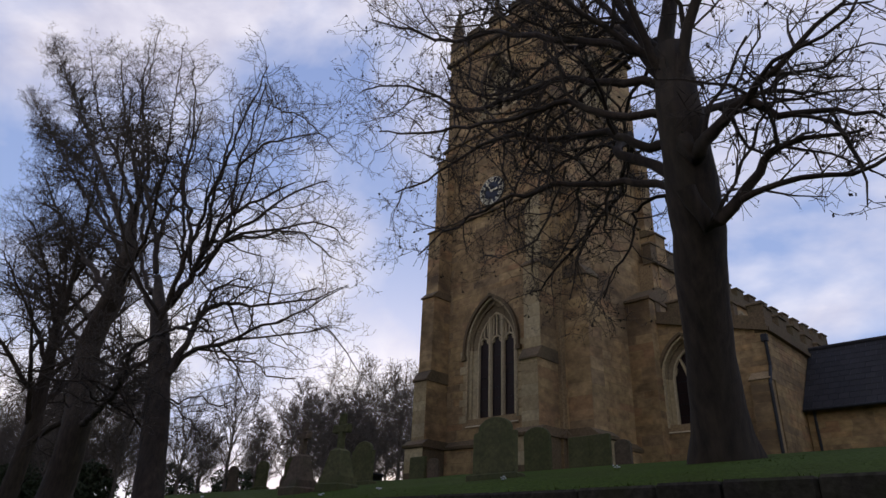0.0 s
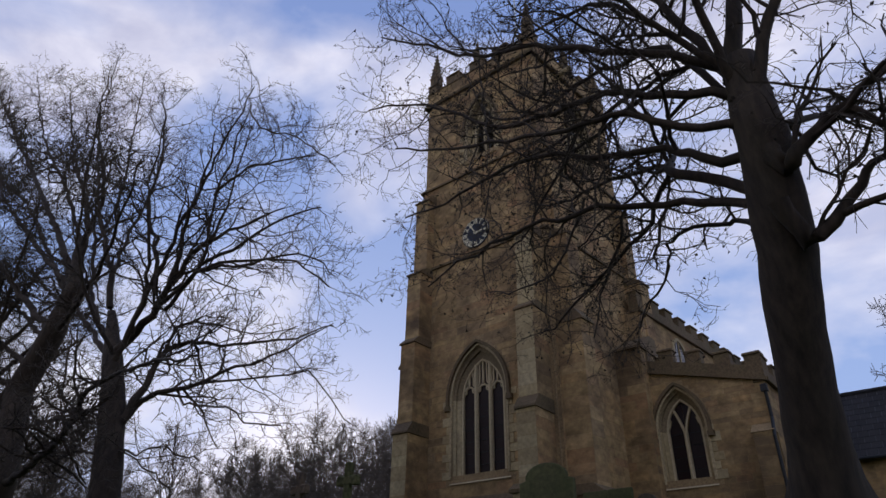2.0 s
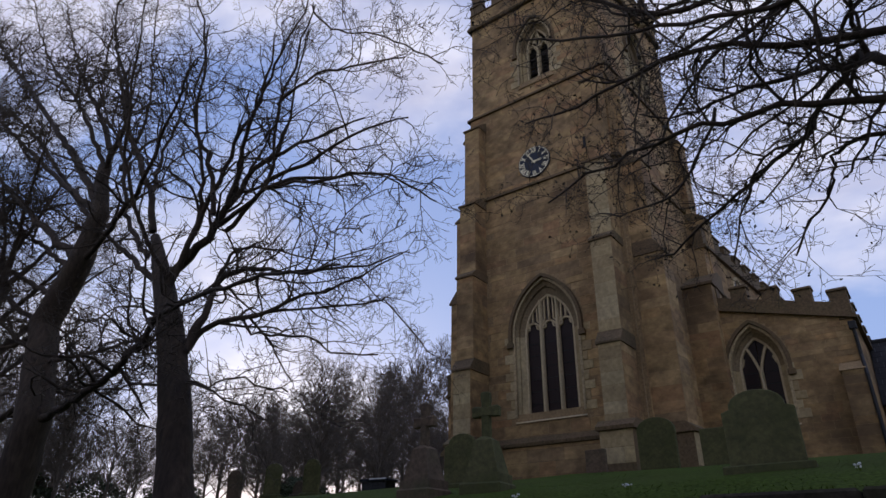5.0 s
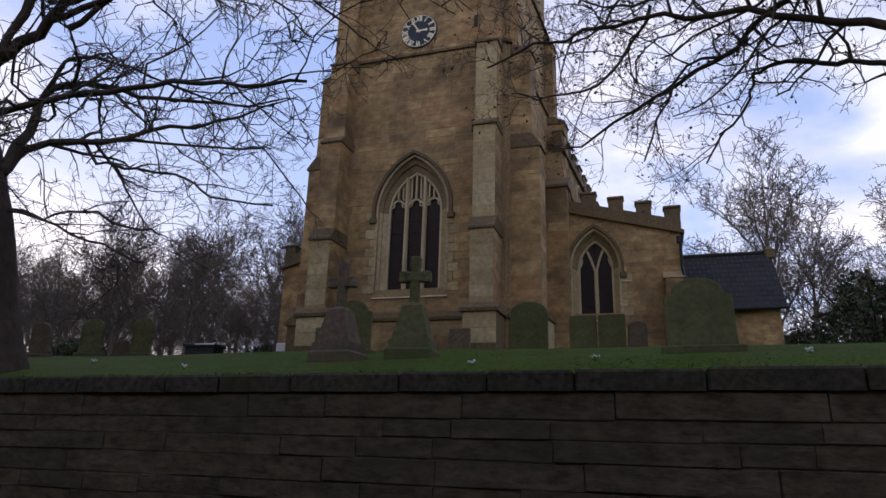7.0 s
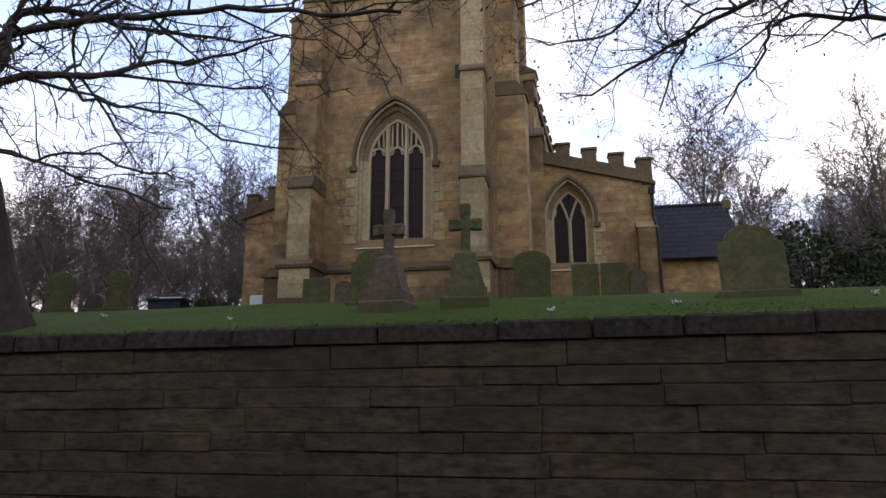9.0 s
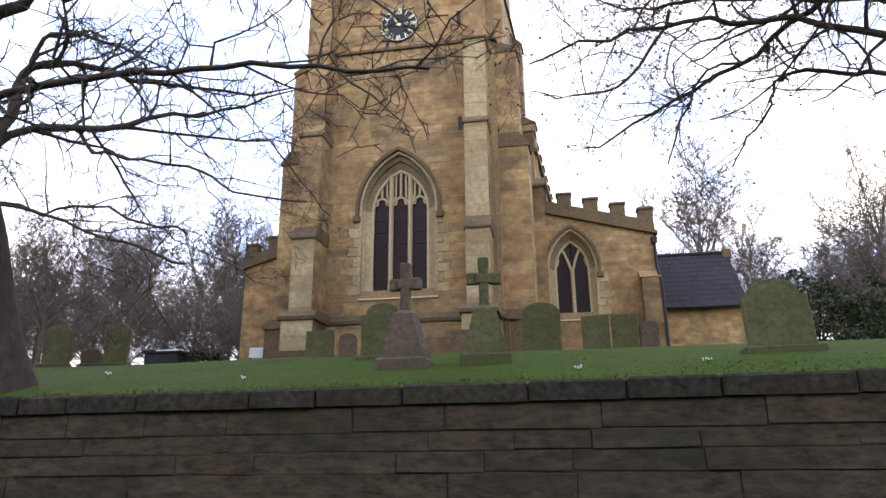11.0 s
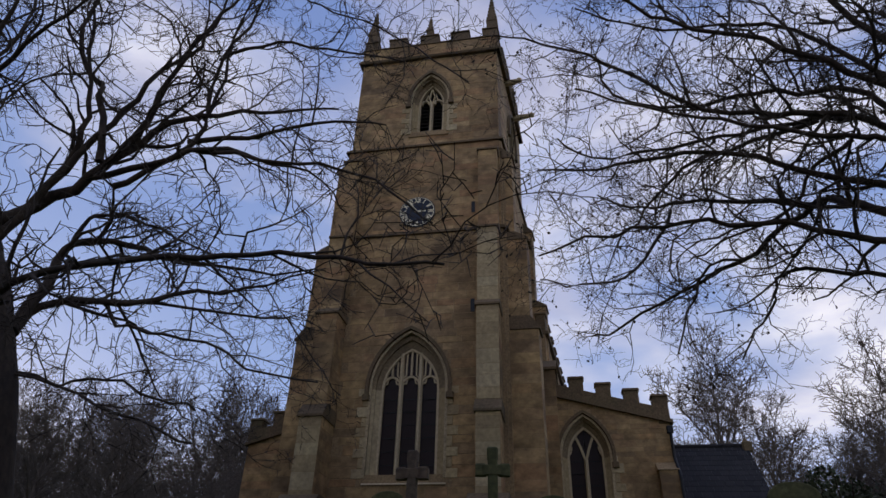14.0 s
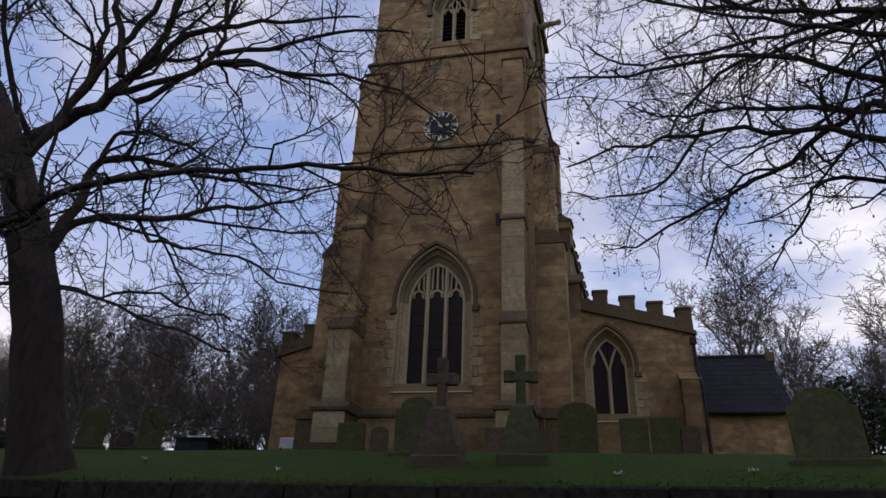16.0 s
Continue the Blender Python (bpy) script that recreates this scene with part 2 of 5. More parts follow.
# ---- mesh tools ----
class Shape:
    """Collects vertices and faces for one mesh."""

    def __init__(self):
        self.v, self.f = [], []

    def add(self, verts, faces):
        k = len(self.v)
        self.v += [tuple(p) for p in verts]
        self.f += [tuple(k + i for i in face) for face in faces]

    def box(self, x0, x1, y0, y1, z0, z1, bevel=0.0):
        if not bevel:
            self.add([(x, y, z) for z in (z0, z1) for y in (y0, y1) for x in (x0, x1)], [(0, 2, 3, 1), (4, 5, 7, 6), (0, 1, 5, 4), (2, 6, 7, 3), (0, 4, 6, 2), (1, 3, 7, 5)])
            return
        b = bevel
        rings = [(z0, 0), (z1 - b, 0), (z1, b)]
        verts = []
        for z, i in rings:
            a, c, d, e = x0 + i, x1 - i, y0 + i, y1 - i
            verts += [(a + b - i, d, z), (c - b + i, d, z), (c, d + b - i, z), (c, e - b + i, z), (c - b + i, e, z), (a + b - i, e, z), (a, e - b + i, z), (a, d + b - i, z)]
        faces = [tuple(range(7, -1, -1)), tuple(range(16, 24))]
        for r in (0, 8):
            faces += [(r + i, r + (i + 1) % 8, r + 8 + (i + 1) % 8, r + 8 + i) for i in range(8)]
        self.add(verts, faces)

    def wedge(self, x0, x1, yf, yb, z0, z1, yt):
        """A weathered offset: its front foot at yf, its front top at yt, its back at yb."""
        self.add([(x0, yf, z0), (x1, yf, z0), (x1, yb, z0), (x0, yb, z0), (x0, yt, z1), (x1, yt, z1), (x1, yb, z1), (x0, yb, z1)],
                 [(3, 2, 1, 0), (0, 1, 5, 4), (1, 2, 6, 5), (2, 3, 7, 6), (3, 0, 4, 7), (4, 5, 6, 7)])

    def block(self, o, u, n, a0, a1, b0, b1, proud, bevel=0.012):
        """A stone on the wall through o along u, that faces n: from a0 to a1 along the wall and b0 to b1 in height."""
        def p(a, b, d):
            return (o[0] + u[0] * a + n[0] * d, o[1] + u[1] * a + n[1] * d, b)
        e = bevel
        verts = [p(a0, b0, -0.02), p(a1, b0, -0.02), p(a1, b1, -0.02), p(a0, b1, -0.02), p(a0 + e, b0 + e, proud), p(a1 - e, b0 + e, proud), p(a1 - e, b1 - e, proud), p(a0 + e, b1 - e, proud)]
        self.add(verts, [(4, 5, 6, 7), (0, 1, 5, 4), (1, 2, 6, 5), (2, 3, 7, 6), (3, 0, 4, 7)])

    def bar(self, points, w, d, axis="xz"):
        """A rectangular bar along points (a, z) of a wall plane at depth from d[0] to d[1]; axis 'xz' or 'yz' with fixed third."""
        pts = [Vector(p) for p in points]
        n = len(pts)
        verts = []
        for i, p in enumerate(pts):
            t = (pts[min(i + 1, n - 1)] - pts[max(i - 1, 0)]).normalized()
            s = Vector((-t.y, t.x)) * (w / 2)
            for q, depth in ((p + s, d[0]), (p - s, d[0]), (p - s, d[1]), (p + s, d[1])):
                verts.append((q.x, depth, q.y))
        faces = [(0, 1, 2, 3), tuple(4 * (n - 1) + i for i in (3, 2, 1, 0))]
        for i in range(n - 1):
            a = 4 * i
            faces += [(a + j, a + 4 + j, a + 4 + (j + 1) % 4, a + (j + 1) % 4) for j in range(4)]
        self.add(verts, faces)

    def tube(self, pts, radii, sides):
        """A tapering round stem along pts, closed at its end."""
        k = len(self.v)
        n = len(pts)
        t = (pts[1] - pts[0]).normalized()
        ref = Vector((0, 0, 1)) if abs(t.z) < 0.9 else Vector((1, 0, 0))
        for i in range(n):
            t = (pts[min(i + 1, n - 1)] - pts[max(i - 1, 0)])
            s = t.cross(ref)
            if s.length < 1e-6:
                s = Vector((1, 0, 0))
            s.normalize()
            w = t.cross(s).normalized()
            for j in range(sides):
                a = 2 * math.pi * j / sides
                q = pts[i] + (s * math.cos(a) + w * math.sin(a)) * radii[i]
                self.v.append((q.x, q.y, q.z))
        for i in range(n - 1):
            a, b = k + i * sides, k + (i + 1) * sides
            for j in range(sides):
                j2 = (j + 1) % sides
                self.f.append((a + j, a + j2, b + j2, b + j))
        if sides > 3:
            self.f.append(tuple(k + (n - 1) * sides + j for j in range(sides)))

    def lathe(self, x, y, rings, sides, turn=0.0):
        k = len(self.v)
        for r, z in rings:
            self.v += [(x + r * math.cos(turn + 2 * math.pi * j / sides), y + r * math.sin(turn + 2 * math.pi * j / sides), z) for j in range(sides)]
        for i in range(len(rings) - 1):
            a, b = k + i * sides, k + (i + 1) * sides
            self.f += [(a + j, a + (j + 1) % sides, b + (j + 1) % sides, b + j) for j in range(sides)]
        self.f += [tuple(k + sides - 1 - j for j in range(sides)), tuple(k + (len(rings) - 1) * sides + j for j in range(sides))]

    def mesh(self, name, mat, smooth=False):
        me = bpy.data.meshes.new(name)
        me.from_pydata(self.v, [], self.f)
        me.materials.append(mat)
        if smooth:
            me.shade_smooth()
        return me

    def moved(self, m):
        self.v = [tuple(m @ Vector(p)) for p in self.v]
        return self


def thing(name, label, category, group="", kind="", at=None):
    """An empty that parents the parts of one thing; at: its pose."""
    ob = tagged(new(name), label, category, group, kind)
    ob.empty_display_size = 0.2
    if at is not None:
        ob.matrix_basis = at
    return ob


def part(name, shape, mat, parent=None, label="", smooth=False, kind=""):
    ob = new(name, shape.mesh(name, M[mat], smooth) if isinstance(shape, Shape) else shape)
    ob.parent = parent
    return tagged(ob, label, kind=kind)


def arch(cx, half, spring, rise, n=12):
    """Points (x, z) of a pointed arch from its left springing over the apex to its right springing."""
    r = (half * half + rise * rise) / (2 * half)
    end = math.asin(min(1.0, rise / r))
    left = [(cx - half + r - r * math.cos(end * i / n), spring + r * math.sin(end * i / n)) for i in range(n + 1)]
    return left + [(2 * cx - x, z) for x, z in reversed(left[:-1])]


def arch_half(z, half, sill, spring, rise):
    """Half the opening's width at height z."""
    if z < sill or z > spring + rise:
        return 0.0
    if z <= spring:
        return half
    r = (half * half + rise * rise) / (2 * half)
    return max(0.0, math.sqrt(max(r * r - (z - spring) ** 2, 0)) - (r - half))


def opening_wall(s, x0, x1, yf, yb, z0, z1, cx, half, sill, spring, rise, top=None):
    """A wall with one pointed opening through it, from front yf to back yb; top: the heights of its upper corners."""
    za, zb = top or (z1, z1)
    def zt(x):
        return za + (zb - za) * (x - x0) / (x1 - x0)
    ring = [(cx - half, sill)] + arch(cx, half, spring, rise) + [(cx + half, sill)]
    n = len(ring)
    for y, flip in ((yf, False), (yb, True)):
        quads = [[(x0, z0), (x1, z0), (x1, sill), (x0, sill)], [(x0, sill), (cx - half, sill), (cx - half, zt(cx - half)), (x0, zt(x0))], [(cx + half, sill), (x1, sill), (x1, zt(x1)), (cx + half, zt(cx + half))]]
        for (xa, z_a), (xb, z_b) in zip(ring[1:-1], ring[2:-1]):
            quads.append([(xa, z_a), (xb, z_b), (xb, zt(xb)), (xa, zt(xa))])
        for q in quads:
            s.add([(x, y, z) for x, z in (reversed(q) if flip else q)], [(0, 1, 2, 3)])
    for (xa, z_a), (xb, z_b) in zip(ring, ring[1:] + ring[:1]):
        s.add([(xa, yf, z_a), (xb, yf, z_b), (xb, yb, z_b), (xa, yb, z_a)], [(3, 2, 1, 0)])
    s.add([(x0, yf, zt(x0)), (x1, yf, zt(x1)), (x1, yb, zt(x1)), (x0, yb, zt(x0))], [(0, 1, 2, 3)])
    s.add([(x0, yf, z0), (x0, yb, z0), (x0, yb, zt(x0)), (x0, yf, zt(x0))], [(3, 2, 1, 0)])
    s.add([(x1, yf, z0), (x1, yb, z0), (x1, yb, zt(x1)), (x1, yf, zt(x1))], [(0, 1, 2, 3)])


def courses(o, u, n, width, z0, z1, seed, gap=None, high=(0.24, 0.38), long=(0.45, 1.15), proud=(0.003, 0.010), top=None, joint=0.004, bevel=0.003, upright=None):
    """Coursed stones over a wall: yields (a0, a1, b0, b1, proud). gap(z): pairs of a that stay open; top(a): the wall's height there."""
    rng = random.Random(seed)
    z = z0
    while z < z1 - 0.05:
        h = min(rng.uniform(*high), z1 - z)
        if z1 - z - h < 0.1:
            h = z1 - z
        holes = []
        if gap:
            for q in (z + 0.02, z + h / 2, z + h - 0.02):
                holes += gap(q)
        lo = min((a for a, b in holes), default=None)
        hi = max((b for a, b in holes), default=None)
        spans = [(0, width)] if lo is None or hi <= 0 or lo >= width else [(0, lo), (hi, width)]
        for s0, s1 in spans:
            a = s0
            while a < s1 - 0.04:
                w = rng.uniform(*long) * (0.6 + 0.8 * h / high[1])
                if s1 - a - w < long[0] * 0.6:
                    w = s1 - a
                w = min(w, s1 - a)
                b1 = z + h
                if top:
                    b1 = min(b1, top(a), top(a + w))
                if b1 - z > 0.06:
                    j2 = (joint if upright is None else upright) / 2
                    yield a + j2, a + w - j2, z + joint / 2, b1 - joint / 2, rng.uniform(*proud)
                a += w
        z += h


def clad(s, o, u, n, *args, **kw):
    bevel = kw.get("bevel", 0.003)
    for a0, a1, b0, b1, d in courses(o, u, n, *args, **kw):
        s.block(o, u, n, a0, a1, b0, b1, d, bevel)

# ---- ground, road and the retaining wall ----
WALL_FRONT, WALL_BACK = -11.7, -11.25


def lift(x):
    """The wall and the road climb gently towards +x."""
    return 0.007 * (x - 5)


def ground_z(x, y):
    if y < WALL_FRONT + 0.2:
        return 0.007 * (min(max(x, -40), 60) - 4.7) - 0.25
    z = float(np.interp(y, (-11.5, -10.4, -9.3, -7.5, -4.5, -3, 0, 4.5, 7, 14, 30, 60, 140, 400), (1.97, 2.33, 2.55, 2.86, 3.36, 3.45, 3.87, 4.5, 4.78, 5.3, 6.2, 6.8, 8.0, 9.0)))
    z += lift(min(max(x, -40), 60)) * max(0.0, min(1.0, -(y + 4) / 7))
    z += 9.0 * math.exp(-(((x + 42) / 34) ** 2 + ((y - 95) / 34) ** 2)) + 11.0 * math.exp(-(((x - 70) / 45) ** 2 + ((y - 110) / 38) ** 2))
    if y > -11:
        z += 0.05 * noise.noise((x * 0.35, y * 0.35, 0))
    return z


def build_ground():
    s = Shape()
    xs = sorted(set([-900, -500, -300, -200, -140, -100, -80, -65] + [round(v, 2) for v in np.arange(-54, 60, 1.5)] + [65, 80, 100, 140, 200, 300, 500, 900]))
    ys = [-900, -400, -200, -120, -80, -60, -45, -35, -28, -24, -20, -17, -14, -11.6, -11.45] + [round(v, 2) for v in np.arange(-11.2, 14, 0.8)] + [16, 19, 23, 28, 34, 41, 49, 58, 66, 75, 84, 93, 103, 115, 130, 150, 180, 240, 400, 900]
    n = len(xs)
    s.v = [(x, y, ground_z(x, y)) for y in ys for x in xs]
    s.f = [(j * n + i, j * n + i + 1, (j + 1) * n + i + 1, (j + 1) * n + i) for j in range(len(ys) - 1) for i in range(n - 1)]
    part("ground", s, "grass", None, "sloping churchyard of damp winter grass", True, "structure")["category"] = "ground"


build_ground()


def slab(name, y0, y1, up, mat, label, category):
    s = Shape()
    xs = np.arange(-80, 81, 8.0)
    for a, b in zip(xs[:-1], xs[1:]):
        za, zb = ground_z(a, -20) + up, ground_z(b, -20) + up
        s.add([(a, y0, za), (b, y0, zb), (b, y1, zb), (a, y1, za), (a, y0, za - 0.3), (b, y0, zb - 0.3), (b, y1, zb - 0.3), (a, y1, za - 0.3)], [(0, 1, 2, 3), (5, 4, 0, 1), (7, 6, 2, 3)])
    tagged(part(name, s, mat, None, label, False, "structure"), category=category)


slab("road", -22.5, -13.45, 0.02, "asphalt", "worn grey asphalt village road", "road")
slab("pavement", -13.3, -11.7, 0.14, "paving", "narrow grey pavement below the wall", "pavement")
slab("kerb", -13.45, -13.3, 0.15, "paving", "grey stone kerb along the road", "kerb")


def build_wall():
    wall = thing("wall_churchyard", "dark coursed gritstone retaining wall with flat coping", "wall", kind="structure")
    core, far = Shape(), Shape()
    for a in range(-40, 48, 8):
        z0, z1 = lift(a), lift(a + 8)
        core.add([(a, WALL_FRONT, z0 - 0.9), (a + 8, WALL_FRONT, z1 - 0.9), (a + 8, WALL_FRONT, z1 + 1.81), (a, WALL_FRONT, z0 + 1.81), (a, WALL_BACK, z0 - 0.9), (a + 8, WALL_BACK, z1 - 0.9), (a + 8, WALL_BACK, z1 + 1.81), (a, WALL_BACK, z0 + 1.81)],
                 [(0, 1, 2, 3), (5, 4, 7, 6), (3, 2, 6, 7)])
    body = part("wall_core", core, "wallcore", wall)
    rng = random.Random(4)
    near = []
    o, u, n = (-40, WALL_FRONT, 0), (1, 0, 0), (0, -1, 0)
    for a0, a1, b0, b1, d in courses(o, u, n, 88, -0.9, 1.81, 11, high=(0.19, 0.29), long=(0.5, 1.6), proud=(0.008, 0.03), joint=0.004, upright=-0.004):
        x = (a0 + a1) / 2 - 40
        s = Shape()
        s.block(o, u, n, a0, a1, b0 + lift(x), b1 + lift(x), d, 0.010)
        s.v = [(px + rng.uniform(-0.01, 0.01), py + rng.uniform(-0.012, 0.01), pz + rng.uniform(-0.008, 0.008)) for px, py, pz in s.v]
        if -6 < x < 16 and b1 > -0.05 and len(near) < 300:
            near.append(s)
        else:
            far.add(s.v, s.f)
    part("walling", far, "wall", wall, "", False, "stuff")
    cap = []
    x = -40.0
    while x < 48:
        w = rng.uniform(0.6, 1.5)
        s = Shape()
        z = lift(x + w / 2)
        s.box(x + 0.008, x + w - 0.008, WALL_FRONT - 0.07 + rng.uniform(-0.012, 0.012), WALL_BACK + 0.02, 1.815 + z, 2.045 + z + rng.uniform(-0.012, 0.012), 0.03)
        if -6 < x < 18:
            cap.append(s)
        else:
            part("coping_stone", s, "coping", wall)
        x += w
    return wall, near, cap


wall_thing, WALL_STONES, COPING_STONES = build_wall()



def far_side():
    """Plain unseen blocks, added behind the camera to close the street and cut sky light."""
    s = Shape()
    x = -60.0
    rng = random.Random(6)
    while x < 70:
        w = rng.uniform(9, 14)
        s.box(x, x + w - 0.02, -34, -24.5, -1.0, rng.uniform(8.0, 9.5))
        x += w
    tagged(part("wall_opposite", s, "wall", None, "unseen plain blocks added to shade the churchyard wall", False, "structure"), category="wall")


far_side()

# ---- the church ----
CY, BASE = 3.3, 3.6          # the tower's middle, and the foot of its walls
HALF = 3.1                   # half the tower's width at the belfry
church = thing("church", "old brown sandstone parish church with a battlemented west tower", "church", at=pose(0, 0, 0))
FACES = {"west": Matrix.Identity(4)}
for side, angle in (("south", 90), ("east", 180), ("north", -90)):
    FACES[side] = Matrix.Translation((0, CY, 0)) @ Matrix.Rotation(radians(angle), 4, "Z") @ Matrix.Translation((0, -CY, 0))
# the church stands a little askew behind its west front
SKEW = 0.087
LEAN = Matrix(((1, SKEW, 0, 0), (0, 1, 0, 0), (0, 0, 1, 0), (0, 0, 0, 1)))
for side in ("south", "east", "north"):
    FACES[side] = LEAN @ FACES[side]
TOWER_STONES = []


def arch_top(x, cx, half, spring, rise):
    """Height of the arch over x."""
    d = abs(x - cx)
    r = (half * half + rise * rise) / (2 * half)
    return spring + math.sqrt(max(r * r - (d + r - half) ** 2, 0.0))


def window(cx, outer, inner, sill, spring, rise_out, rise_in, yf, depth, lights, m, label, louvres=False, tall=True):
    """A pointed window: splayed jambs, hood mould, sill, mullions, tracery and panes, at the front plane yf."""
    ro = [(cx - outer, sill - 0.12)] + arch(cx, outer, spring, rise_out) + [(cx + outer, sill - 0.12)]
    rm = [(cx - (outer + inner) / 2, sill - 0.05)] + arch(cx, (outer + inner) / 2, spring, (rise_out + rise_in) / 2) + [(cx + (outer + inner) / 2, sill - 0.05)]
    ri = [(cx - inner, sill)] + arch(cx, inner, spring, rise_in) + [(cx + inner, sill)]
    rings = [(ro, yf - 0.012), (ro, yf + 0.07), (rm, yf + 0.11), (rm, yf + depth * 0.55), (ri, yf + depth * 0.7), (ri, yf + depth + 0.3)]
    k = len(ro)
    head = Shape()
    rows = len(rings)
    head.v = [(x, y, z) for ring, y in rings for x, z in ring[1:-1]]
    head.f = [(i * (k - 2) + j, i * (k - 2) + j + 1, (i + 1) * (k - 2) + j + 1, (i + 1) * (k - 2) + j) for i in range(rows - 1) for j in range(k - 3)]
    root = part("window", head.moved(m), "arch", church, label)
    for a, b in ((0, 1), (k - 2, k - 1)):
        jamb = Shape()
        jamb.v = [(ring[q][0], y, ring[q][1]) for ring, y in rings for q in (a, b)]
        jamb.f = [(2 * i, 2 * i + 1, 2 * i + 3, 2 * i + 2) for i in range(rows - 1)]
        part("jamb", jamb.moved(m), "dressing", root, "pale splayed stone jamb")
    hood = Shape()
    ends = arch(cx, outer + 0.09, spring, rise_out + 0.1, 14)
    hood.bar([(ends[0][0], spring - 0.25)] + ends + [(ends[-1][0], spring - 0.25)], 0.11, (yf - 0.15, yf + 0.03))
    for sx in (-1, 1):
        x = cx + sx * (outer + 0.1)
        hood.box(x - 0.12, x + 0.12, yf - 0.15, yf, spring - 0.42, spring - 0.22, 0.03)
    # Dark stone here paints the shadow line that follows the hood.
    part("hood_mould", hood.moved(m), "string", root, "weathered hood mould darkened for its shadow line")
    roll = Shape()
    roll.bar([(cx - outer + 0.02, sill - 0.1)] + arch(cx, outer - 0.02, spring, rise_out - 0.02, 14) + [(cx + outer - 0.02, sill - 0.1)], 0.085, (yf - 0.05, yf + 0.06))
    part("arch_moulding", roll.moved(m), "hood", root, "stone roll moulding with its lit ridge painted pale")
    ledge = Shape()
    ledge.wedge(cx - outer - 0.02, cx + outer + 0.02, yf - 0.06, yf + depth + 0.1, sill - 0.3, sill + 0.02, yf + depth * 0.75)
    part("window_sill", ledge.moved(m), "tracery", root)
    y0, y1 = yf + depth - 0.07, yf + depth + 0.09
    w = 2 * inner / lights
    bars = Shape()
    bars.bar([(cx - inner + 0.03, sill)] + arch(cx, inner - 0.03, spring, rise_in - 0.04) + [(cx + inner - 0.03, sill)], 0.09, (y0 - 0.01, y1))
    for i in range(lights):
        mid = cx - inner + w * (i + 0.5)
        top = arch_top(mid, cx, inner, spring, rise_in)
        head = w * 0.62
        z0 = spring + 0.08 if lights == 3 else spring - 0.05
        if tall:
            bars.bar(arch(mid, w / 2, z0, head, 7), 0.07, (y0 + 0.02, y1 - 0.02))
        for sx in (-1, 1) if tall else ():
            bars.bar([(mid + sx * w * 0.44, z0 + head * 0.35), (mid + sx * w * 0.24, z0 + head * 0.42), (mid + sx * w * 0.2, z0 + head * 0.72)], 0.045, (y0 + 0.03, y1 - 0.03))
        if lights == 3:
            bars.bar([(mid, z0 + head), (mid, top - 0.01)], 0.065, (y0 + 0.02, y1 - 0.02))
            for sx in (-1, 1):
                q = mid + sx * w * 0.5
                t2 = arch_top(mid + sx * w * 0.25, cx, inner, spring, rise_in)
                if t2 > z0 + head + 0.15:
                    bars.bar([(q, z0 + head * 0.75), (mid + sx * w * 0.27, z0 + head * 1.1), (mid + sx * w * 0.25, t2 - 0.02)], 0.05, (y0 + 0.03, y1 - 0.03))
    if not tall:
        for sx in (-1, 1):
            way = [(cx, spring - 0.1)] + [(cx + sx * inner * (0.06 + 0.5 * f ** 1.5), spring - 0.1 + rise_in * 0.86 * f) for f in (0.25, 0.5, 0.75, 1.0)]
            bars.bar(way, 0.085, (y0, y1 - 0.02))
            bars.bar([(cx + sx * inner * 0.97, spring + 0.05), (cx + sx * inner * 0.8, spring + 0.22), (cx + sx * inner * 0.72, spring + 0.42)], 0.05, (y0 + 0.02, y1 - 0.02))
    if lights == 2 and tall:
        for sx in (-1, 1):
            bars.bar([(cx, spring + 0.1), (cx + sx * w * 0.22, spring + rise_in * 0.42), (cx, spring + rise_in * 0.86)], 0.06, (y0 + 0.02, y1 - 0.02))
            bars.bar([(cx + sx * w * 0.5, spring + w * 0.45), (cx + sx * w * 0.3, spring + rise_in * 0.55)], 0.055, (y0 + 0.02, y1 - 0.02))
    part("tracery", bars.moved(m), "tracery", root, "pale carved stone tracery")
    for i in range(1, lights):
        x = cx - inner + w * i
        s = Shape()
        top = arch_top(x, cx, inner, spring, rise_in) if lights == 3 else spring + (0.15 if tall else -0.05)
        s.add([(x - 0.03, y0 - 0.05, sill), (x + 0.03, y0 - 0.05, sill), (x + 0.075, y0 + 0.03, sill), (x + 0.075, y1, sill), (x - 0.075, y1, sill), (x - 0.075, y0 + 0.03, sill),
               (x - 0.03, y0 - 0.05, top), (x + 0.03, y0 - 0.05, top), (x + 0.075, y0 + 0.03, top), (x + 0.075, y1, top), (x - 0.075, y1, top), (x - 0.075, y0 + 0.03, top)],
              [(i2, (i2 + 1) % 6, 6 + (i2 + 1) % 6, 6 + i2) for i2 in range(6)] + [(6, 7, 8, 9, 10, 11)])
        part("mullion", s.moved(m), "tracery", root)
    for i in range(lights):
        xa, xb = cx - inner + w * i + 0.01, cx - inner + w * (i + 1) - 0.01
        if louvres:
            z = sill + 0.1
            while z < spring + rise_in * 0.8:
                ha = arch_half(z, inner, sill - 1, spring, rise_in)
                l0, l1 = max(xa, cx - ha), min(xb, cx + ha)
                if l1 - l0 > 0.1:
                    s = Shape()
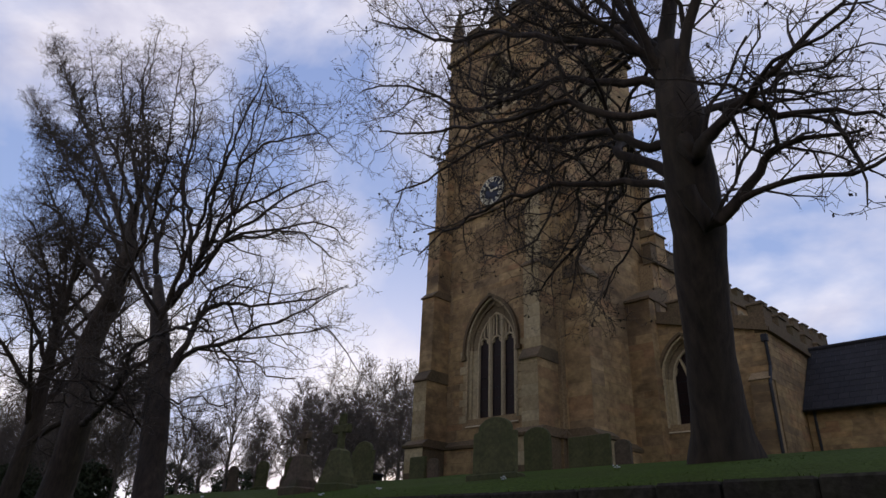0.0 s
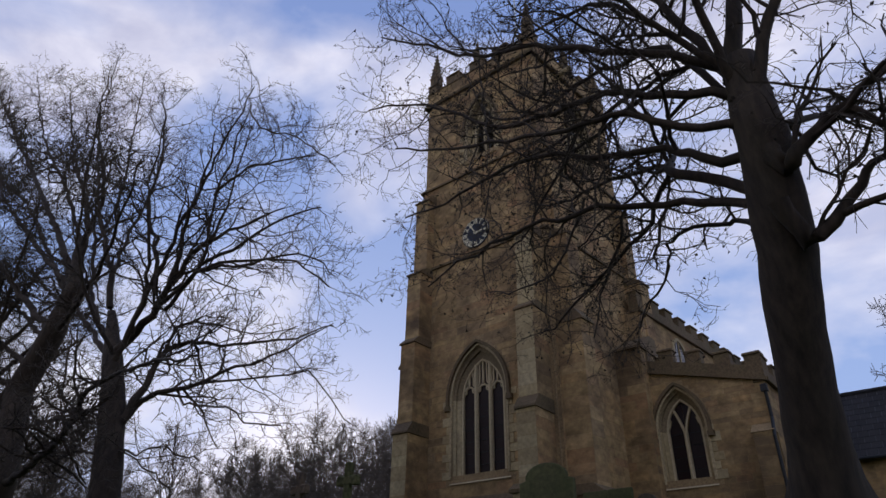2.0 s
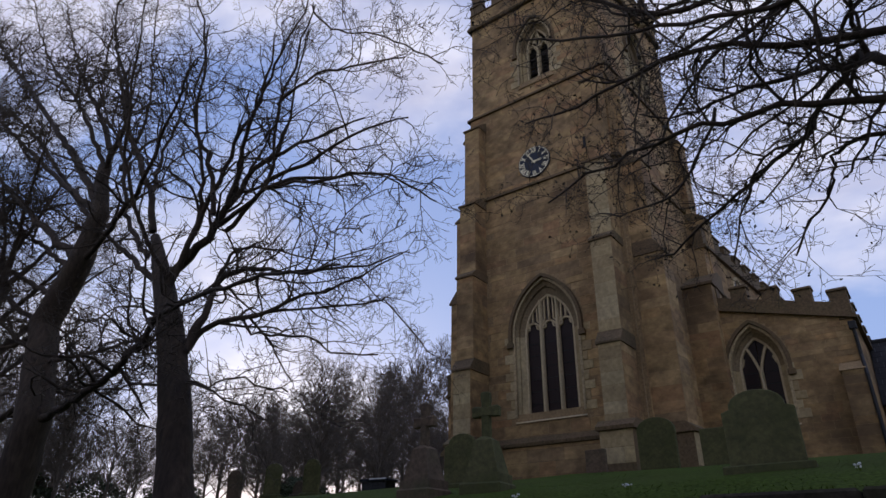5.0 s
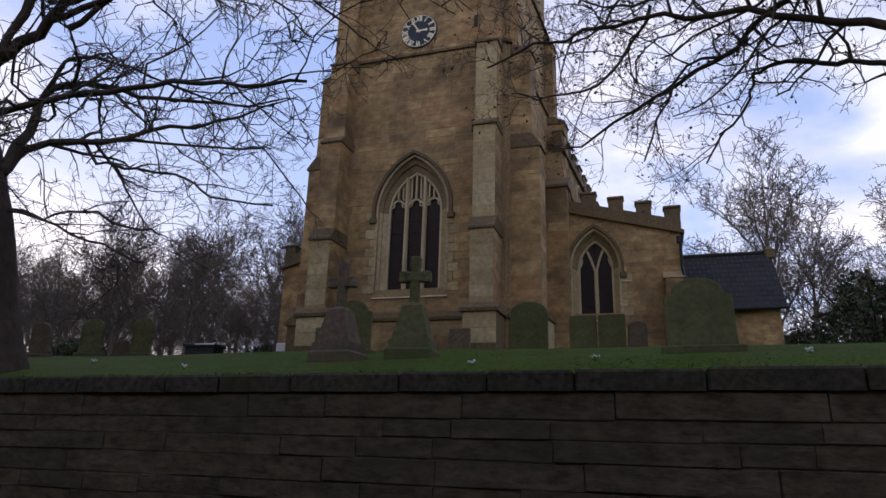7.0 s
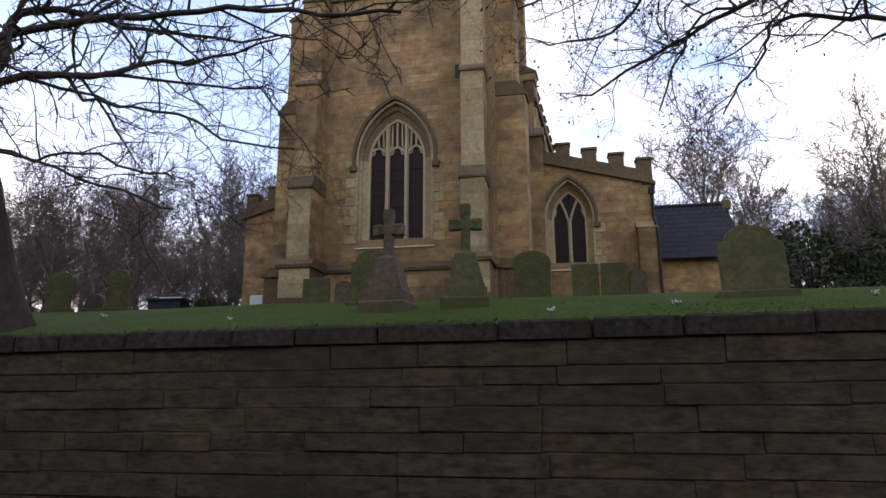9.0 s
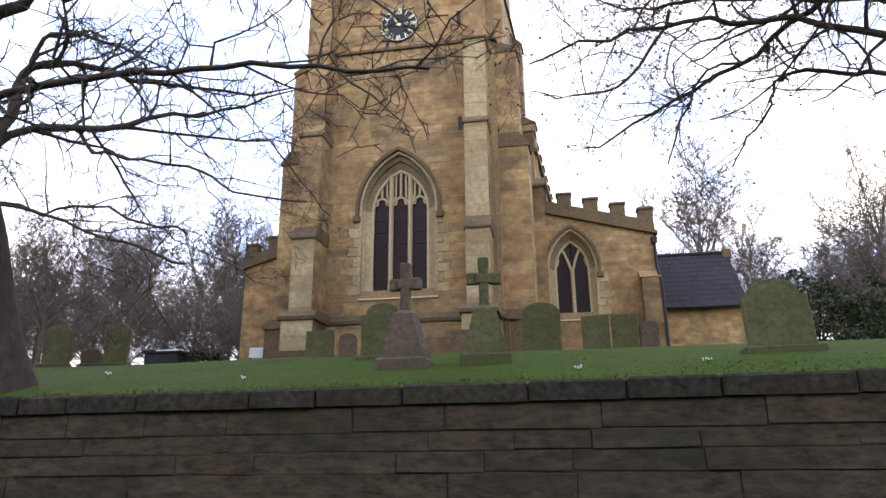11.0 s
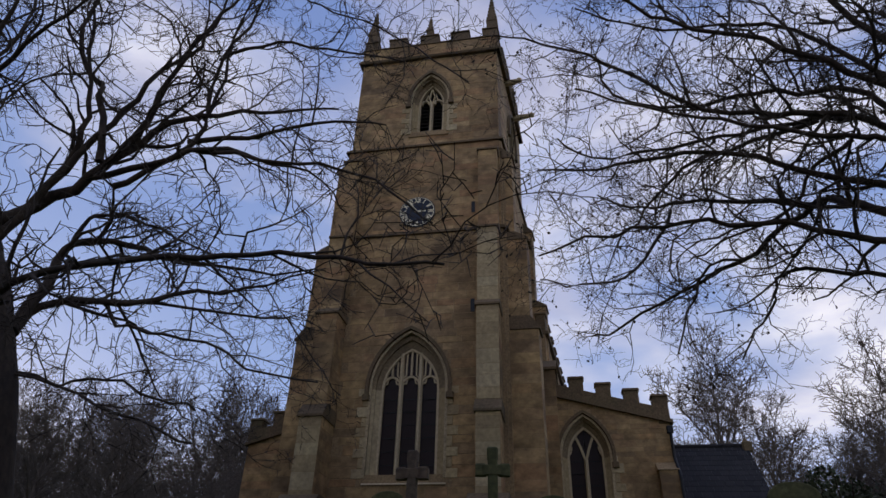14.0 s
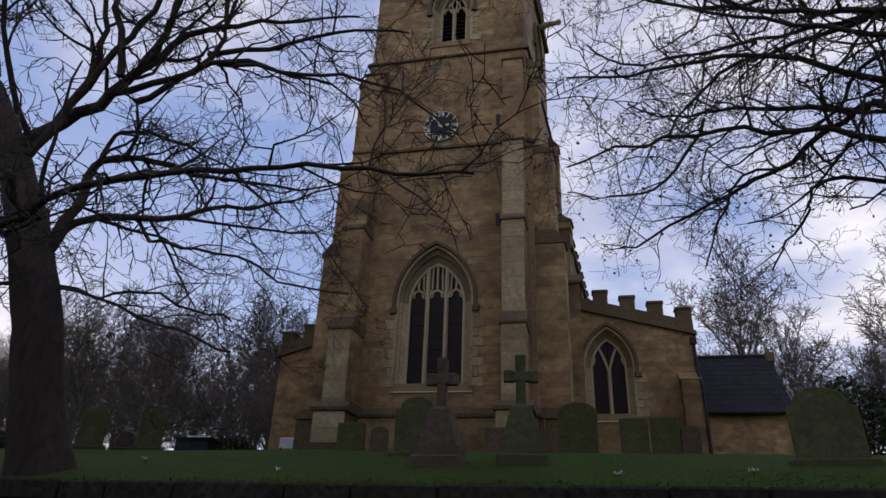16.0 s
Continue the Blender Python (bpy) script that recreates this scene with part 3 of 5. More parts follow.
                    s.add([(l0, y1, z), (l1, y1, z), (l1, y1 + 0.22, z + 0.2), (l0, y1 + 0.22, z + 0.2), (l0, y1, z + 0.03), (l1, y1, z + 0.03), (l1, y1 + 0.22, z + 0.23), (l0, y1 + 0.22, z + 0.23)],
                          [(0, 1, 5, 4), (4, 5, 6, 7), (3, 2, 1, 0), (0, 4, 7, 3), (1, 2, 6, 5), (2, 3, 7, 6)])
                    part("louvre", s.moved(m), "louvre", root)
                z += 0.2
        else:
            s = Shape()
            cols = [xa + (xb - xa) * j / 8 for j in range(9)]
            tops = [arch_top(x, cx, inner, spring, rise_in) for x in cols]
            for y, order in ((y1 - 0.06, 1), (y1 - 0.045, -1)):
                for j in range(8):
                    q = [(cols[j], y, sill), (cols[j + 1], y, sill), (cols[j + 1], y, tops[j + 1]), (cols[j], y, tops[j])]
                    s.add(q[::order], [(0, 1, 2, 3)])
            part("pane", s.moved(m), "glass", root)
            z = sill + 0.35
            while z < spring:
                s = Shape()
                s.box(xa, xb, y1 - 0.085, y1 - 0.065, z, z + 0.018)
                part("saddle_bar", s.moved(m), "iron", root)
                z += 0.42
    rng = random.Random(int(cx * 100 + sill * 10))
    q = Shape()
    z = sill - 0.12
    long = True
    while z < spring - 0.1:
        h = min(rng.uniform(0.28, 0.36), spring - z)
        for sx in (-1, 1):
            e = 0.38 if long else 0.2
            a, b = sorted((cx + sx * outer, cx + sx * (outer + e)))
            q.block((0, yf, 0), (1, 0, 0), (0, -1, 0), a, b, z + 0.005, z + h - 0.005, 0.026)
        long = not long
        z += h
    part("jamb_stonework", q.moved(m), "dressing", root, "", False, "stuff")
    return root


def window_gap(cx, outer, sill, spring, rise, shift):
    def gap(z):
        if z < sill - 0.14 or z > spring + rise + 0.2:
            return []
        if z < spring:
            h = outer + 0.2
        else:
            h = arch_half(z, outer + 0.16, sill, spring, rise + 0.2) + 0.02
        return [(cx - h + shift, cx + h + shift)] if h > 0.03 else []
    return gap


def stage(z0, z1, half, yf, m, hole=None, stones=None, name="tower_wall", seed=1):
    """One storey of one face of the tower."""
    s = Shape()
    if hole:
        opening_wall(s, -half, half, yf, yf + 0.9, z0, z1, *hole)
    else:
        s.box(-half, half, yf, yf + 0.9, z0, z1)
    wall = part(name, s.moved(m), "core", church)
    gap = window_gap(hole[0], hole[1], hole[2], hole[3], hole[4], half) if hole else None
    o = (-half, yf, 0)
    if stones is not None:
        for a0, a1, b0, b1, d in courses(o, (1, 0, 0), (0, -1, 0), 2 * half, z0, z1, seed, gap):
            if abs((a0 + a1) / 2 - half) < 2.6:
                t = Shape()
                t.block(o, (1, 0, 0), (0, -1, 0), a0, a1, b0, b1, d)
                stones.append((wall, t))
    else:
        t = Shape()
        clad(t, o, (1, 0, 0), (0, -1, 0), 2 * half, z0, z1, seed, gap)
        part("ashlar", t.moved(m), "ashlar", wall, "", False, "stuff")
    return wall


WEST = (0.0, 1.27, 6.0, 8.75, 1.96)
BELFRY = (0.16, 0.84, 20.1, 21.95, 1.5)
for side, m in FACES.items():
    w = side == "west"
    stage(BASE, 14.8, 3.2, 0.0, m, WEST if w else None, TOWER_STONES if w else None, seed=3 + len(side))
    stage(14.8, 19.2, 3.15, 0.1, m, seed=13 + len(side) * 3)
    stage(19.2, 24.6, HALF, 0.2, m, BELFRY, seed=29 + len(side))
    window(BELFRY[0], 0.84, 0.57, 20.1, 21.95, 1.5, 1.2, 0.2, 0.42, 2, m, "two-light belfry opening with stone tracery and louvres", True)
    for z, half, yf, h in ((14.7, 3.2, 0.0, 0.2), (19.12, 3.15, 0.1, 0.18)):
        s = Shape()
        s.wedge(-half - 0.1, half + 0.1, yf - 0.1, yf + 0.3, z, z + h * 0.5, yf - 0.1)
        s.wedge(-half - 0.1, half + 0.1, yf - 0.1, yf + 0.3, z + h * 0.5, z + h, yf + 0.12)
        part("string_course", s.moved(m), "string", church)
    s = Shape()
    s.wedge(-HALF - 0.16, HALF + 0.16, 0.04, 0.5, 24.54, 24.64, 0.0)
    s.wedge(-HALF - 0.16, HALF + 0.16, 0.0, 0.5, 24.64, 24.78, 0.12)
    part("string_course", s.moved(m), "string", church)
    s = Shape()
    s.box(-HALF - 0.05, HALF + 0.05, 0.15, 0.5, 24.72, 25.52)
    s.wedge(-HALF - 0.07, HALF + 0.07, 0.1, 0.55, 25.52, 25.58, 0.1)
    t = Shape()
    clad(t, (-HALF - 0.05, 0.15, 0), (1, 0, 0), (0, -1, 0), 2 * HALF + 0.1, 24.78, 25.50, 71, None)
    para = part("parapet", s.moved(m), "string", church)
    part("ashlar", t.moved(m), "ashlar", para, "", False, "stuff")
    for a, b in ((-3.15, -2.5), (-1.95, -1.1), (-0.45, 0.4), (1.0, 1.85), (2.5, 3.15)):
        s = Shape()
        s.box(a, b, 0.152, 0.498, 25.58, 26.08, 0.02)
        s.box(a - 0.04, b + 0.04, 0.1, 0.55, 26.08, 26.20, 0.05)
        part("merlon", s.moved(m), "string", para)
    s = Shape()
    s.lathe(-0.03, 0.32, [(0.2, 26.17), (0.22, 26.52), (0.27, 26.54), (0.25, 26.62), (0.16, 26.67), (0.02, 27.72)], 4, math.pi / 4)
    for i in range(4):
        for j in range(4):
            a = math.pi / 2 * j + math.pi / 4
            r = 0.16 - 0.035 * i
            s.lathe(-0.03 + r * math.cos(a), 0.32 + r * math.sin(a), [(0.015, 26.72 + 0.22 * i), (0.05, 26.77 + 0.22 * i), (0.01, 26.82 + 0.22 * i)], 5)
    part("small_pinnacle", s.moved(m), "string", para)
    if side == "south":
        for x, r in ((-1.1, 0.3), (1.3, 0.55)):
            s = Shape()
            s.tube([Vector((x, 0.25, 24.54)), Vector((x, -0.15, 24.58)), Vector((x, -0.15 - r, 24.64)), Vector((x, -0.22 - r, 24.72))], [0.16, 0.15, 0.11, 0.13], 7)
            s.lathe(x, -0.2 - r, [(0.05, 24.54), (0.13, 24.60), (0.14, 24.72), (0.05, 24.80)], 7)
            part("gargoyle", s.moved(m), "hood", church, "weathered projecting stone water spout")
    if side != "east":
        for k, (xa, xb) in enumerate(((-3.1, -2.38), (2.34, 3.06))):
            e = 0.0 if side == "west" else 0.2
            cuts = ((BASE, 7.5, 1.15, 7.95, 0.95), (7.95, 11.1, 0.95, 11.4, 0.76), (11.4, 14.3, 0.76, 14.65, 0.42), (14.65, 18.2, 0.42, 18.75, -0.12))
            if e:
                cuts = ((BASE, 10.7, 0.95, 11.2, 0.7), (11.2, 14.3, 0.7, 14.65, 0.28), (14.65, 18.2, 0.28, 18.75, -0.12))
            b = None
            for i, (z0, z1, d, z2, d2) in enumerate(cuts):
                s, t, off = Shape(), Shape(), Shape()
                s.box(xa, xb, -d, 0.3, z0, z1)
                if b is None:
                    b = part("buttress", s.moved(m), "core", church)
                else:
                    part("buttress_stage", s.moved(m), "core", b)
                # Fronts that catch the light get it painted in as paler stone.
                pale = k == 1 and i < 3 or k == 0 and i == 0
                clad(t, (xa, -d, 0), (1, 0, 0), (0, -1, 0), xb - xa, z0, z1, 100 + i * 7 + k, None, high=(0.34, 0.52), long=(0.7, 1.2))
                part("facing", t.moved(m), "dressing" if pale and side == "west" else "ashlar", b, "", False, "stuff")
                t = Shape()
                clad(t, (xa, 0.0, 0), (0, -1, 0), (-1, 0, 0), d, z0, z1, 130 + i * 7 + k, None, high=(0.3, 0.48))
                clad(t, (xb, -d, 0), (0, 1, 0), (1, 0, 0), d, z0, z1, 160 + i * 7 + k, None, high=(0.3, 0.48))
                part("facing", t.moved(m), "ashlar", b, "", False, "stuff")
                off.wedge(xa - 0.05, xb + 0.05, -d - 0.07, 0.2, z1, z1 + 0.07, -d - 0.07)
                off.wedge(xa - 0.05, xb + 0.05, -d - 0.07, 0.2, z1 + 0.07, z2, -d2)
                part("weathering", off.moved(m), "string", b)
            s = Shape()
            s.box(xa - 0.14, xb + 0.14, -1.32 + e, 0.1, BASE, 4.92)
            s.wedge(xa - 0.22, xb + 0.22, -1.4 + e, 0.1, 4.92, 5.02, -1.42 + e)
            s.wedge(xa - 0.22, xb + 0.22, -1.42 + e, 0.1, 5.02, 5.22, -1.15 + e)
            part("buttress_plinth", s.moved(m), "string", b)
            t = Shape()
            clad(t, (xa - 0.14, -1.32 + e, 0), (1, 0, 0), (0, -1, 0), xb - xa + 0.28, 4.0, 4.9, 41 + k, None, high=(0.4, 0.46), long=(0.5, 0.8))
            part("facing", t.moved(m), "dressing", b, "", False, "stuff")
    s = Shape()
    s.box(-3.3, 3.3, -0.17, 0.2, BASE, 4.92)
    s.wedge(-3.38, 3.38, -0.24, 0.2, 4.92, 5.02, -0.26)
    s.wedge(-3.38, 3.38, -0.26, 0.2, 5.02, 5.24, 0.0)
    plinth = part("plinth", s.moved(m), "string", church)
    t = Shape()
    clad(t, (-3.3, -0.17, 0), (1, 0, 0), (0, -1, 0), 6.6, BASE, 4.9, 51, None, high=(0.36, 0.5))
    part("facing", t.moved(m), "ashlar", plinth, "", False, "stuff")

window(0.0, 1.28, 0.97, 6.0, 8.75, 1.98, 1.47, 0.0, 0.34, 3, FACES["west"], "tall three-light west window with pale stone tracery")

for sx in (-1, 1):
    for sy in (-1, 1):
        y = CY + sy * 2.88
        x = sx * 2.88 + SKEW * y
        s = Shape()
        s.box(x - 0.24, x + 0.24, y - 0.24, y + 0.24, 25.52, 26.72, 0.03)
        s.lathe(x, y, [(0.36, 26.70), (0.38, 26.78), (0.30, 26.84), (0.015, 28.57)], 4, math.pi / 4)
        s.lathe(x, y, [(0.02, 28.42), (0.075, 28.50), (0.075, 28.58), (0.02, 28.68)], 6)
        for i in range(6):
            r = 0.26 - 0.042 * i
            for j in range(4):
                a = math.pi / 2 * j + math.pi / 4
                s.lathe(x + r * math.cos(a), y + r * math.sin(a), [(0.02, 26.90 + 0.26 * i), (0.075, 26.98 + 0.26 * i), (0.05, 27.04 + 0.26 * i), (0.01, 27.08 + 0.26 * i)], 5)
        part("pinnacle", s, "string", church, "crocketed stone corner pinnacle")
s = Shape()
s.box(-2.8, 3.0, CY - 3.0, CY + 3.0, 24.72, 24.92)
part("tower_roof", s, "lead", church)
s = Shape()
s.lathe(0.9, CY - 0.6, [(0.06, 24.92), (0.05, 28), (0.035, 33.0), (0.07, 33.05), (0.02, 33.2)], 8)
tagged(part("flagpole", s, "white", church), "slim white flagpole on the tower roof")

# narrow stair slits beside the south-west buttress: black strips paint their inner shade
for z in (15.6, 11.35):
    s = Shape()
    yf = 0.1 if z > 14.7 else 0.0
    s.box(2.02, 2.16, yf - 0.03, yf - 0.026, z, z + 0.5)
    part("slit_window", s, "iron", church, "narrow slit, its inner shade drawn as a black strip")


# ---- clock ----
def build_clock():
    cx, cz, y, R = -0.08, 15.8, 0.1, 0.7
    c = Shape()
    rings = [(R, y - 0.02), (R, y - 0.07), (R - 0.05, y - 0.08), (R - 0.06, y - 0.06), (0.0, y - 0.06)]
    n = 48
    for r, yy in rings:
        c.v += [(cx + r * math.sin(2 * math.pi * i / n), yy, cz + r * math.cos(2 * math.pi * i / n)) for i in range(n)]
    for k in range(len(rings) - 1):
        c.f += [(k * n + i, k * n + (i + 1) % n, (k + 1) * n + (i + 1) % n, (k + 1) * n + i) for i in range(n)]
    clock = part("clock", c, "dial", church, "round black clock dial with gilt Roman numerals")

    def ring(r0, r1, yy):
        s = Shape()
        s.v = [(cx + r * math.sin(2 * math.pi * i / n), yy, cz + r * math.cos(2 * math.pi * i / n)) for r in (r0, r1) for i in range(n)]
        s.f = [(i, (i + 1) % n, n + (i + 1) % n, n + i) for i in range(n)]
        return s
    part("gilt_ring", ring(R - 0.055, R - 0.03, y - 0.084), "gilt", clock)
    for k, word in enumerate("XII I II III IIII V VI VII VIII IX X XI".split()):
        a = radians(30 * k)
        text = bpy.data.curves.new("numeral", "FONT")
        text.body, text.size, text.align_x, text.align_y, text.extrude = word, 0.25, "CENTER", "CENTER", 0.004
        text.offset = 0.009
        text.materials.append(M["gilt"])
        ob = new("numeral", text)
        ob.matrix_basis = Matrix.Translation((cx + 0.52 * math.sin(a), y - 0.072, cz + 0.52 * math.cos(a))) @ Matrix.Rotation(radians(90), 4, "X") @ Matrix.Rotation(-a, 4, "Z") @ Matrix.Diagonal((0.78, 1.15, 1, 1))
        ob.parent = clock
    for name, a, length, w in (("minute_hand", radians(-33), 0.52, 0.055), ("hour_hand", radians(88), 0.36, 0.075)):
        d, q = Vector((math.sin(a), math.cos(a))), Vector((math.cos(a), -math.sin(a)))
        pts = [-d * 0.1 - q * w * 0.5, d * length * 0.75 - q * w * 0.45, d * length * 0.78 - q * w * 0.9, d * length, d * length * 0.78 + q * w * 0.9, d * length * 0.75 + q * w * 0.45, -d * 0.1 + q * w * 0.5]
        s = Shape()
        yy = y - 0.09 if name == "hour_hand" else y - 0.1
        k = len(pts)
        s.v = [(cx + p.x, yy, cz + p.y) for p in pts] + [(cx + p.x, yy + 0.008, cz + p.y) for p in pts]
        s.f = [tuple(range(k)), tuple(range(2 * k - 1, k - 1, -1))] + [(i, (i + 1) % k, k + (i + 1) % k, k + i) for i in range(k)]
        part(name, s, "gilt", clock)


build_clock()


# ---- aisles, nave and porch ----
def battlement(x0, z0, x1, z1, yf, thick, count, m, seed, name="aisle_parapet"):
    """A parapet with merlons that follows a line from (x0, z0) to (x1, z1) in the plane yf."""
    s = Shape()

    def zt(x):
        return z0 + (z1 - z0) * (x - x0) / (x1 - x0)

    def piece(a, b, lo, hi, ya, yb):
        s2 = Shape()
        s2.add([(a, ya, zt(a) + lo), (b, ya, zt(b) + lo), (b, yb, zt(b) + lo), (a, yb, zt(a) + lo), (a, ya, zt(a) + hi), (b, ya, zt(b) + hi), (b, yb, zt(b) + hi), (a, yb, zt(a) + hi)],
               [(3, 2, 1, 0), (0, 1, 5, 4), (1, 2, 6, 5), (2, 3, 7, 6), (3, 0, 4, 7), (4, 5, 6, 7)])
        return s2
    a = piece(x0, x1, 0, 0.42, yf, yf + thick)
    for q in (piece(x0 - 0.05, x1 + 0.05, -0.1, 0.04, yf - 0.1, yf + thick), ):
        a.add(q.v, q.f)
    root = part(name, a.moved(m), "string", church)
    step = (x1 - x0) / (count - 0.45)
    for i in range(count):
        xa = x0 + i * step
        xb = min(xa + step * 0.55, x1)
        mid = zt((xa + xb) / 2)
        q = Shape()
        q.box(xa, xb, yf + 0.003, yf + thick - 0.003, mid + 0.36, mid + 0.82, 0.02)
        q.box(xa - 0.04, xb + 0.04, yf - 0.05, yf + thick + 0.04, mid + 0.82, mid + 0.92, 0.04)
        part("merlon", q.moved(m), "string", root)
    return root


AISLE = (5.6, 0.89, 5.9, 7.62, 1.48)
I4 = Matrix.Identity(4)
s = Shape()
opening_wall(s, 3.9, 8.65, 4.5, 5.3, 3.9, 8.9, *AISLE, top=(10.15, 8.85))
aisle = part("aisle_wall", s, "core", church)
t = Shape()
clad(t, (3.9, 4.5, 0), (1, 0, 0), (0, -1, 0), 4.75, 4.0, 10.1, 61, window_gap(5.6, 0.89, 5.9, 7.62, 1.48, -3.9), high=(0.15, 0.27), long=(0.25, 0.6), top=lambda a: 10.15 - 1.3 * a / 4.75 - 0.05)
part("ashlar", t, "ashlar", aisle, "", False, "stuff")
window(5.6, 0.9, 0.65, 5.9, 7.62, 1.5, 1.14, 4.5, 0.36, 2, I4, "two-light pointed aisle window with pale stone frame", False, False)
battlement(4.2, 10.05, 8.7, 8.83, 4.46, 0.4, 5, I4, 1)
s, t = Shape(), Shape()
s.box(8.0, 8.62, 4.05, 4.6, 3.9, 7.0)
s.wedge(7.95, 8.67, 4.0, 4.6, 7.0, 7.35, 4.48)
ab = part("buttress", s, "core", church)
clad(t, (8.0, 4.05, 0), (1, 0, 0), (0, -1, 0), 0.62, 4.0, 6.98, 77, None, long=(0.62, 0.9))
clad(t, (8.0, 4.5, 0), (0, -1, 0), (-1, 0, 0), 0.45, 4.0, 6.98, 78, None)
part("facing", t, "ashlar", ab, "", False, "stuff")
# the south wall of the aisle and the long walls behind
TURN_S = Matrix.Translation((8.65, 4.5, 0)) @ Matrix.Rotation(radians(90), 4, "Z")
s, t = Shape(), Shape()
s.box(0.0, 18, 0, 0.7, 3.9, 8.85)
clad(t, (0, 0, 0), (1, 0, 0), (0, -1, 0), 18, 4.0, 8.8, 81, None, high=(0.2, 0.3))
side_wall = part("aisle_wall", s.moved(TURN_S), "core", church)
part("ashlar", t.moved(TURN_S), "ashlar", side_wall, "", False, "stuff")
battlement(0.0, 8.83, 18, 8.83, -0.04, 0.4, 13, TURN_S, 2)
s = Shape()
s.add([(3.9, 4.9, 10.2), (8.4, 4.9, 8.9), (8.4, 22.5, 8.9), (3.9, 22.5, 10.2)], [(0, 1, 2, 3)])
s.add([(3.9, 4.9, 10.1), (8.4, 4.9, 8.8), (8.4, 22.5, 8.8), (3.9, 22.5, 10.1)], [(3, 2, 1, 0)])
part("aisle_roof", s, "lead", church)
# north aisle
s, t = Shape(), Shape()
s.add([(-7.5, 4.5, 3.9), (-3.9, 4.5, 3.9), (-3.9, 4.5, 9.45), (-7.5, 4.5, 8.38), (-7.5, 5.2, 3.9), (-3.9, 5.2, 3.9), (-3.9, 5.2, 9.45), (-7.5, 5.2, 8.38)], [(0, 1, 2, 3), (5, 4, 7, 6), (3, 2, 6, 7), (4, 0, 3, 7), (1, 5, 6, 2)])
clad(t, (-7.5, 4.5, 0), (1, 0, 0), (0, -1, 0), 3.6, 4.0, 9.4, 91, None, high=(0.2, 0.3), top=lambda a: 8.35 + 1.07 * a / 3.6)
north = part("aisle_wall", s, "core", church)
part("ashlar", t, "ashlar", north, "", False, "stuff")
battlement(-7.55, 8.35, -4.2, 9.35, 4.46, 0.4, 4, I4, 3)
s = Shape()
s.box(-7.5, -6.9, 5.2, 22.5, 3.9, 8.38)
s.box(-7.5, -3.9, 5.2, 22.5, 8.38, 8.6)
part("aisle_wall", s, "ashlar", church)
# nave and clerestory
TURN_N = Matrix.Translation((4.4, 5.2, 0)) @ Matrix.Rotation(radians(85), 4, "Z")
s, t = Shape(), Shape()
s.box(0.0, 18, 0, 7.9, 9.0, 12.9)
clad(t, (0, 0, 0), (1, 0, 0), (0, -1, 0), 18, 10.0, 12.85, 95, None)
nave = part("nave_wall", s.moved(TURN_N), "core", church)
part("ashlar", t.moved(TURN_N), "ashlar", nave, "", False, "stuff")
battlement(0.0, 12.9, 18, 12.9, -0.04, 0.4, 15, TURN_N, 4, "nave_parapet")
for x in (3.2, 7.4, 11.6, 15.6):
    s, q = Shape(), Shape()
    ring = [(x - 0.6, 10.9)] + arch(x, 0.6, 11.75, 0.75, 8) + [(x + 0.6, 10.9)]
    s.v = [(a, -0.045, b) for a, b in ring]
    s.f = [tuple(range(len(ring)))]
    w = part("clerestory_window", s.moved(TURN_N), "glass", church, "dark pointed clerestory window")
    q.bar(ring, 0.14, (-0.1, 0.02))
    q.bar([(x, 10.9), (x, 12.4)], 0.09, (-0.08, 0.02))
    part("frame", q.moved(TURN_N), "dressing", w)
# the wall of the nave's west end beside the tower, with its sloping string
s, t = Shape(), Shape()
s.box(3.0, 4.7, 4.0, 5.4, 3.9, 10.75)
corner = part("nave_corner", s, "core", church)
clad(t, (3.0, 4.0, 0), (1, 0, 0), (0, -1, 0), 1.7, 4.0, 10.75, 88, None)
clad(t, (4.7, 4.0, 0), (0, 1, 0), (1, 0, 0), 0.5, 4.0, 10.75, 89, None)
part("ashlar", t, "ashlar", corner, "", False, "stuff")
s = Shape()
s.wedge(2.95, 4.78, 3.9, 5.5, 10.75, 10.85, 3.9)
s.wedge(2.95, 4.78, 3.9, 5.5, 10.85, 11.5, 4.9)
part("weathering", s, "string", corner)


